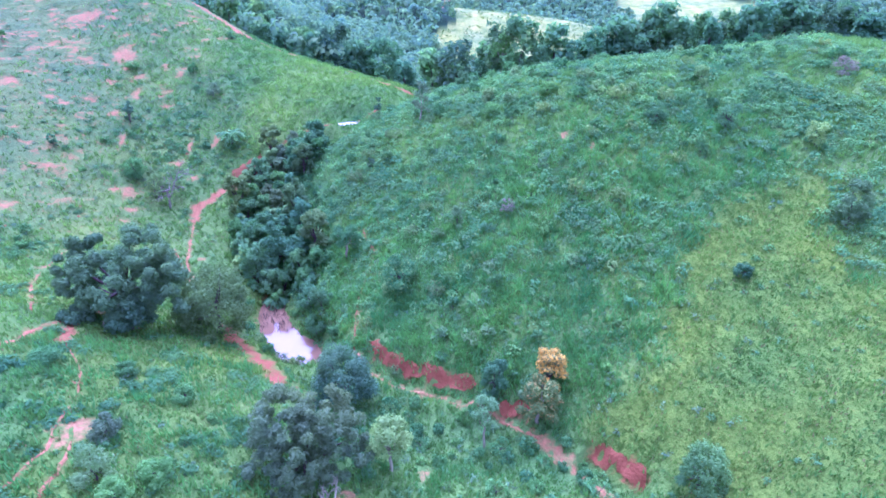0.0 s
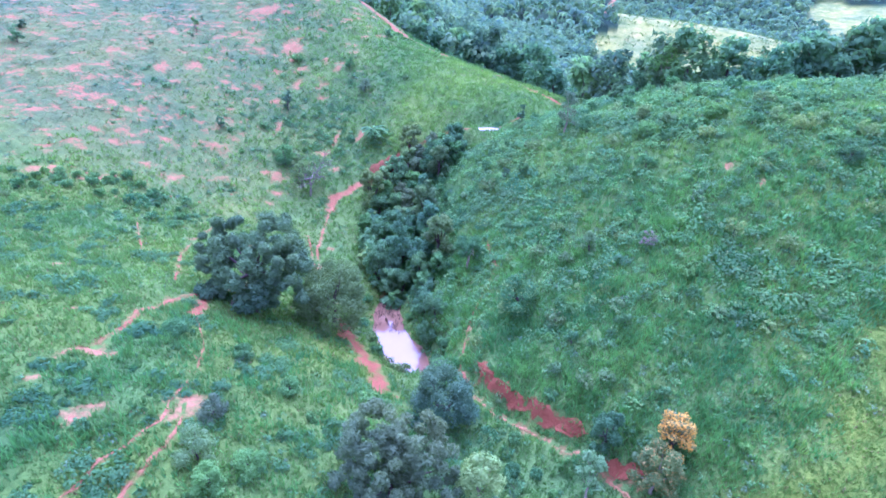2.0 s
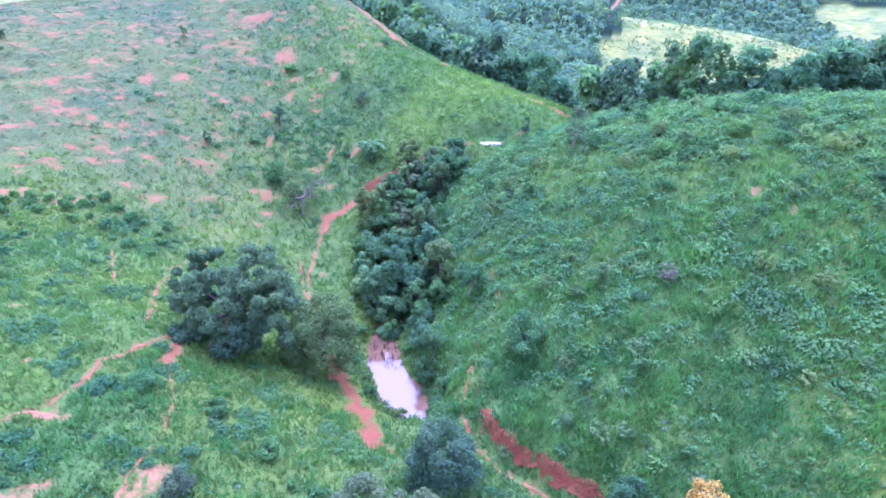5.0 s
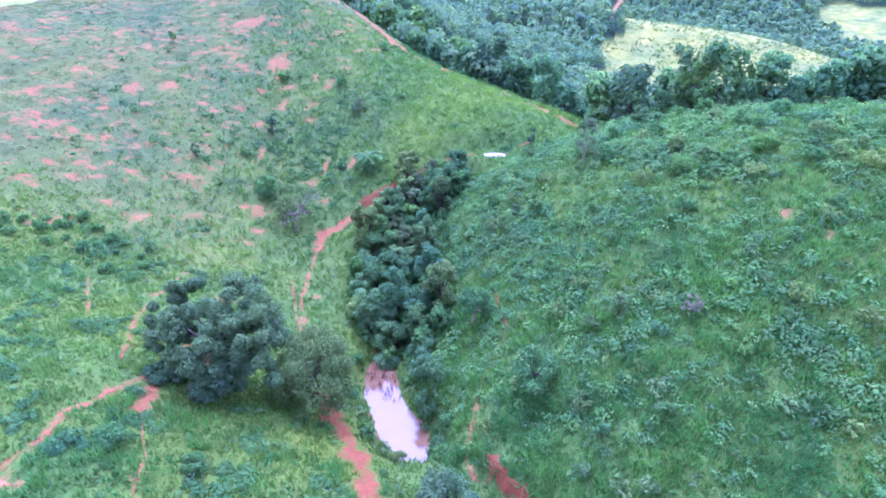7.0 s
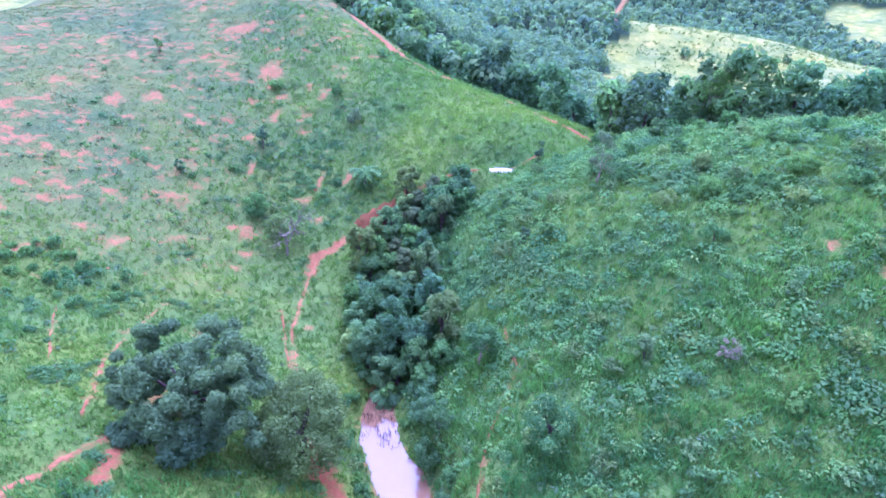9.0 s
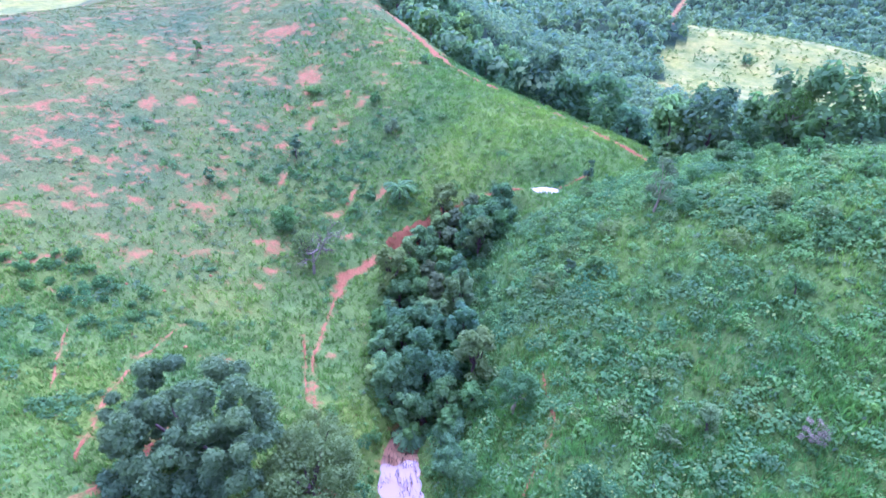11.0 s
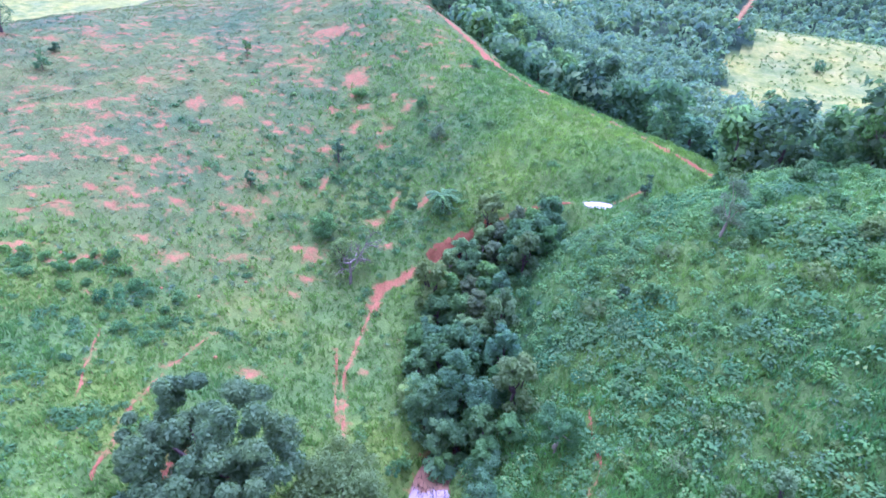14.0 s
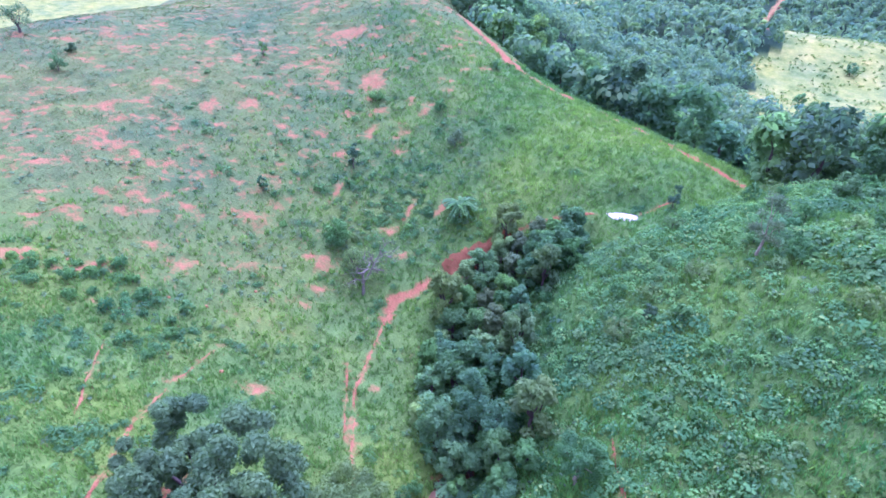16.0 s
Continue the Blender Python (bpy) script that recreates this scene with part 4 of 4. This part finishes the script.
hill_kinds = kinds("hill_shrub", "knee-high leafy shrub on the grassy hill", "shrubs on the hills", ((2.2, 1.2, SHRUBS, BARK), (1.6, 1.1, WEEDS, BARK), (2.6, 1.3, OLIVE, BARK), (1.4, 0.9, BRIGHT, BARK), (2.0, 1.4, WEEDS, BARK), (1.8, 1.2, PALE, BARK)), 400)
r = np.random.RandomState(8)
places = scatter(r, 2600, (-110, 62, 26, 130), 1.9, lambda x, y: open_ground(x, y) & (bareness(x, y)[0] < 0.25) & (r.uniform(size=x.shape) < 0.18 * weedy(x, y) ** 1.5 + 0.55 * (weedy(x, y) > 0.85)))[:300]
plant(hill_kinds, [(x, y, r.uniform(0.6, 1.3) * (1.35 if x > -15 and y > 80 else 1.0)) for x, y in places], "shrub", foot=0.02, lobes=14, count=120, size=0.22, limbs=1)


def weeds(name, mat, label, where, most, seed):
    """Broad-leaved weeds in clumps."""
    r = np.random.RandomState(seed)
    x, y = r.uniform(-140, 70, 110000), r.uniform(18, 165, 110000)
    ok = open_ground(x, y) & (bareness(x, y)[0] < 0.25) & (r.uniform(size=x.shape) < weedy(x, y) * 0.42) & where(x, y, r)
    x, y = x[ok][:most], y[ok][:most]
    z, n = height(x, y), len(x)
    each = 20
    rad = r.uniform(0.25, 0.6, n) * r.uniform(0.8, 1.7, n)
    d = unit(r.normal(size=(n, each, 3)) + (0, 0, 0.6))
    d[..., 2] = np.abs(d[..., 2])
    at = np.stack([x, y, z], 1)[:, None] + d * np.stack([rad, rad, rad * r.uniform(0.5, 1.1, n)], 1)[:, None] * r.uniform(0.5, 1.1, (n, each, 1))
    v, f = leaves(at.reshape(-1, 3), (d * 0.7 + (0, 0, 0.9) + r.normal(size=d.shape) * 0.22).reshape(-1, 3), r.uniform(0.08, 0.17, n * each), r, 0.55)
    tagged(linked(name, v, f, mat), label, "weeds", kind="stuff")


weeds("weeds", WEEDS, "low broad-leaved green weeds on the slopes", lambda x, y, r: r.uniform(size=x.shape) > west_hill(x, y) * 1.2 + 0.1, 4500, 6)
weeds("grey_green_weeds", TEAL_WEEDS, "low grey-green weeds on the worn hill", lambda x, y, r: r.uniform(size=x.shape) < west_hill(x, y) * 1.2 + 0.12, 2300, 7)


def shrub_cover(name, mat, label, box, tries, most, thickness, wide, seed):
    """Waist-high leafy growth in drifts, too thick to count."""
    r = np.random.RandomState(seed)
    x, y = r.uniform(box[0], box[1], tries), r.uniform(box[2], box[3], tries)
    ok = open_ground(x, y) & (bareness(x, y)[0] < 0.2) & (r.uniform(size=x.shape) < thickness(x, y))
    x, y = x[ok][:most], y[ok][:most]
    n, each = len(x), 66
    wide = wide * r.uniform(0.5, 1.25, n) * np.where(r.uniform(size=n) < 0.12, 1.6, 1.0)
    tall = wide * r.uniform(0.5, 1.0, n)
    d = unit(r.normal(size=(n, each, 3)) + (0, 0, 0.5))
    d[..., 2] = np.abs(d[..., 2])
    lump = 0.8 + 0.25 * np.sin(d[..., :1] * 6 + x[:, None, None]) * np.cos(d[..., 1:2] * 6 + y[:, None, None])
    at = np.stack([x, y, height(x, y)], 1)[:, None] + d * lump * np.stack([wide, wide, tall], 1)[:, None] * r.uniform(0.8, 1.08, (n, each, 1))
    v, f = leaves(at.reshape(-1, 3), (d + (0, 0, 0.6) + r.normal(size=d.shape) * 0.3).reshape(-1, 3), ((0.06 + 0.075 * wide[:, None]) * r.uniform(0.8, 1.4, (n, each))).ravel(), r, 0.6)
    tagged(linked(name, v, f, mat), label, "shrubs", kind="stuff")


def east_thick(x, y):
    """Where shrubs close over the east hill: its flank above the gully, its crest and its dark eastern fold."""
    d, side, _ = along(x, y, STREAM)
    drift = smooth(-0.35, 0.55, wave(x, y, 13, 28) + 0.5 * wave(x, y, 5, 29))
    flank = smooth(34, 8, d) * smooth(60, 74, y)
    crest = smooth(84, 96, y)
    fold = np.maximum(smooth(30, 42, x) * smooth(62, 74, y), smooth(44, 50, x))
    return (0.10 + 0.55 * drift * np.maximum.reduce([flank, crest, fold, np.full(np.shape(x), 0.3)])) * smooth(50, 72, y + 0.2 * x) * (1 - 0.93 * light_turf(x, y)) * (side < 0) * smooth(1.5, 5, d)


def bench_thick(x, y):
    """Leafy drifts on the bench between the trails and low on the west hill."""
    d, side, _ = along(x, y, STREAM)
    drift = smooth(0.0, 0.8, wave(x, y, 9, 38) + 0.5 * wave(x, y, 4, 39))
    near = smooth(62, 52, y)
    low_hill = np.exp(-((along(x, y, ((-82, 60), (-70, 67), (-58, 66)))[0] / 5.5) ** 2))
    slope = np.exp(-(((x + 52) / 13) ** 2) - ((y - 104) / 9) ** 2)
    return np.maximum.reduce([0.5 * drift * near, 0.5 * drift * low_hill, 0.22 * slope, 0.05 * drift]) * (side > 0) * smooth(3, 6, d)


shrub_cover("shrub_cover", HILL_GREENS, "thick low green shrubs closing over the hill", (-24, 66, 44, 122), 26000, 3600, east_thick, 0.95, 27)
shrub_cover("dark_shrub_cover", BLUISH, "dark blue-green shrubs scattered over the hill", (-24, 66, 44, 122), 12000, 900, lambda x, y: east_thick(x, y) * smooth(-0.2, 0.6, wave(x, y, 17, 45)), 1.15, 29)
shrub_cover("bench_shrubs", SHRUBS, "leafy green shrubs in drifts among tall grass", (-95, -5, 18, 125), 30000, 2300, bench_thick, 0.7, 37)


def grass(name, mat, label, box, count, accept, tall, wide, seed, blades=4):
    """Tufts of blades, each a narrow leaning triangle."""
    r = np.random.RandomState(seed)
    x, y = r.uniform(box[0], box[1], count * 3), r.uniform(box[2], box[3], count * 3)
    ok = accept(x, y, r) & open_ground(x, y)
    ok &= bareness(x, y)[0] < r.uniform(0.15, 0.5, len(x))
    x, y = x[ok][:count], y[ok][:count]
    n = len(x)
    z = height(x, y)
    size = tall * r.uniform(0.6, 1.3, n) * (0.8 + 0.35 * wave(x, y, 6, 31))
    foot = np.stack([x, y, z], 1)[:, None] + r.normal(size=(n, blades, 3)) * (0.16, 0.16, 0.0)
    a = r.uniform(0, 6.28, (n, blades))
    across = np.stack([np.cos(a), np.sin(a), 0 * a], 2) * (wide * r.uniform(0.6, 1.4, (n, blades, 1)))
    lean = np.stack([np.sin(a), -np.cos(a), 0 * a], 2) * r.uniform(0.1, 0.8, (n, blades, 1)) * size[:, None, None]
    tip = foot + lean + np.stack([0 * a, 0 * a, size[:, None] * r.uniform(0.6, 1.1, (n, blades))], 2)
    v = np.stack([foot - across - (0, 0, 0.05), foot + across - (0, 0, 0.05), tip], 2).reshape(-1, 3)
    tagged(linked(name, v, np.arange(len(v)).reshape(-1, 3), mat), label, "grass", kind="stuff")


grass("tall_grass", BLADES, "tall green grass in tufts", (-85, 72, 18, 152), 66000, lambda x, y, r: (r.uniform(size=x.shape) > 0.95 * west_hill(x, y)) & (r.uniform(size=x.shape) > 0.9 * light_turf(x, y)) & (r.uniform(size=x.shape) < 0.75 + 0.25 * wave(x, y, 5, 33)), 0.72, 0.085, 71)
def lush(x, y, r):
    """Where the tallest grass stands: low on the east hill, and on the bench by the pond."""
    d, side, _ = along(x, y, STREAM)
    east = (side < 0) * smooth(1.5, 4, d) * smooth(86, 70, y + 6 * wave(x, y, 14, 46)) * (1 - light_turf(x, y)) * (0.55 + 0.45 * wave(x, y, 8, 47))
    west = (side > 0) * smooth(3, 5, d) * smooth(-44, -38, x) * smooth(56, 50, y) * 0.45 * (0.3 + 0.7 * wave(x, y, 7, 48))
    return r.uniform(size=x.shape) < np.maximum(east, west)


grass("lush_grass", LUSH, "waist-high lush dark green grass", (-46, 46, 20, 88), 30000, lush, 0.95, 0.075, 75)
grass("meadow_grass", MEADOW, "yellow-green meadow grass, grazed short", (-80, 62, 22, 100), 52000, lambda x, y, r: r.uniform(size=x.shape) < light_turf(x, y), 0.3, 0.075, 73)
grass("short_grass", POOR_BLADES, "short thin grass on worn red soil", (-170, -10, 62, 212), 48000, lambda x, y, r: r.uniform(size=x.shape) < west_hill(x, y) * (0.65 + 0.35 * wave(x, y, 6, 34)), 0.2, 0.06, 72)


def reeds():
    """Dead brown stems standing in the upper end of the pond."""
    r = np.random.RandomState(9)
    x, y = r.uniform(-29, -22, 1500), r.uniform(66.5, 77, 1500)
    ok = inside(x, y, POND) & (wave(x, y, 2.2, 41) > -0.1)
    x, y = x[ok][:330], y[ok][:330]
    n = len(x)
    foot = np.stack([x, y, np.full(n, POND_Z - 0.1)], 1)
    tip = foot + np.stack([r.normal(size=n) * 0.25, r.normal(size=n) * 0.25, r.uniform(0.5, 1.5, n)], 1)
    across = np.stack([np.cos(x * 9), np.sin(x * 9), 0 * x], 1) * 0.035
    v = np.stack([foot - across, foot + across, tip], 1).reshape(-1, 3)
    tagged(linked("dead_reeds", v, np.arange(len(v)).reshape(-1, 3), BARK), "dead brown stems standing in the pond", "reeds", kind="stuff")


reeds()


# Thickets: below the dam, round the pond, and a band low on the west hill
thicket_kinds = kinds("thicket_bush", "leafy bush in a dense green thicket", "bushes of the thickets", ((2.6, 1.5, HILL_GREENS, BARK), (2.2, 1.4, SHRUBS, BARK), (3.0, 1.7, HILL_GREENS, BARK), (2.0, 1.2, BRIGHT, BARK)), 500)
r = np.random.RandomState(15)
BROOK = ((-3, 43.5), (2, 42), (7, 39.5), (11, 36), (13, 31))
LOW_BAND = ((-80, 61), (-74, 65), (-69, 69.5), (-64, 68), (-60, 66))
def along_x(y):
    """The gully's middle line."""
    return np.interp(y, [p[1] for p in GULLY_LINE], [p[0] for p in GULLY_LINE])


spots = scatter(r, 400, (-10, 20, 26, 48), 1.7, lambda x, y: (along(x, y, BROOK)[0] < 5.0) & (bareness(x, y)[0] < 0.2))[:70]
spots += scatter(r, 300, (-34, -10, 52, 82), 1.6, lambda x, y: ~inside(x, y, POND) & (along(x, y, POND + POND[:1])[0] < 2.6) & (bareness(x, y)[0] < 0.2))[:34]
spots += scatter(r, 300, (-84, -56, 58, 74), 1.8, lambda x, y: along(x, y, LOW_BAND)[0] < 3.2)[:34]
spots += scatter(r, 900, (-42, -10, 72, 108), 1.7, lambda x, y: (along(x, y, GULLY_LINE)[0] > 4.2) & (along(x, y, GULLY_LINE)[0] < 7.5) & (x > along_x(y)) & (bareness(x, y)[0] < 0.2))[:75]
plant(thicket_kinds, [(x, y, r.uniform(0.5, 1.05)) for x, y in spots], "bush", foot=0.03, lobes=16, count=250, size=0.21, limbs=2)


def mound(x, y, w, seed):
    """A hard red lump of a termite nest."""
    rng = np.random.RandomState(seed)
    bm = bmesh.new()
    bmesh.ops.create_icosphere(bm, subdivisions=2, radius=1.0)
    for v in bm.verts:
        v.co = Vector((v.co.x * w * 0.5, v.co.y * w * 0.5, max(-0.2, v.co.z) * w * 0.5)) * rng.uniform(0.88, 1.12)
    me = bpy.data.meshes.new("termite_mound")
    bm.to_mesh(me)
    me.materials.append(SOIL)
    for name, value in (("bare", 1.0), ("pale", 0.8)):
        me.attributes.new(name, "FLOAT", "POINT").data.foreach_set("value", np.full(len(me.vertices), value, np.float32))
    ob = new("termite_mound", me)
    ob.location = (x, y, ground_at(x, y))
    tagged(ob, "small hard red termite mound on short grass", "termite mound", "termite mounds")


for k, (x, y, w) in enumerate(((-58.8, 80.7, 0.45), (-60.6, 74.5, 0.45), (-63.9, 72.3, 0.4), (-52.1, 68.4, 0.5), (-62.2, 73.1, 0.35), (-73.2, 68.0, 0.5), (-75.4, 68.6, 0.4))):
    mound(x, y, w, k)


for k, (x, y, w) in enumerate(((17.0, 305.0, 6.0), (26.0, 303.0, 4.5), (38.0, 352.0, 6.5), (64.0, 330.0, 4.5), (90.0, 360.0, 5.5))):
    tree("pasture_bush", x, y, w, w * 0.8, WOODS, BARK, 600 + k, "dark round bush on the far pasture", "bush", "bushes on the far pasture", foot=0.05, lobes=14, count=420, size=0.5)


def tussocks():
    """Low tussocks that dot the far pasture."""
    r = np.random.RandomState(19)
    x, y = r.uniform(-5, 190, 5000), r.uniform(255, 415, 5000)
    ok = (pastures(x, y) > 0.5) & (wave(x, y, 40, 81) + 0.01 * (y - 330) > -0.2)
    x, y = x[ok][:1500], y[ok][:1500]
    n, each = len(x), 9
    d = unit(r.normal(size=(n, each, 3)) + (0, 0, 0.8))
    d[..., 2] = np.abs(d[..., 2])
    at = np.stack([x, y, height(x, y)], 1)[:, None] + d * r.uniform(0.4, 1.0, (n, 1, 1)) * r.uniform(0.7, 1.1, (n, each, 1))
    v, f = leaves(at.reshape(-1, 3), d.reshape(-1, 3), r.uniform(0.25, 0.5, n * each), r, 0.7)
    tagged(linked("pasture_tussocks", v, f, OLIVE), "low tussocks dotting the far pasture", "tussocks", kind="stuff")


tussocks()
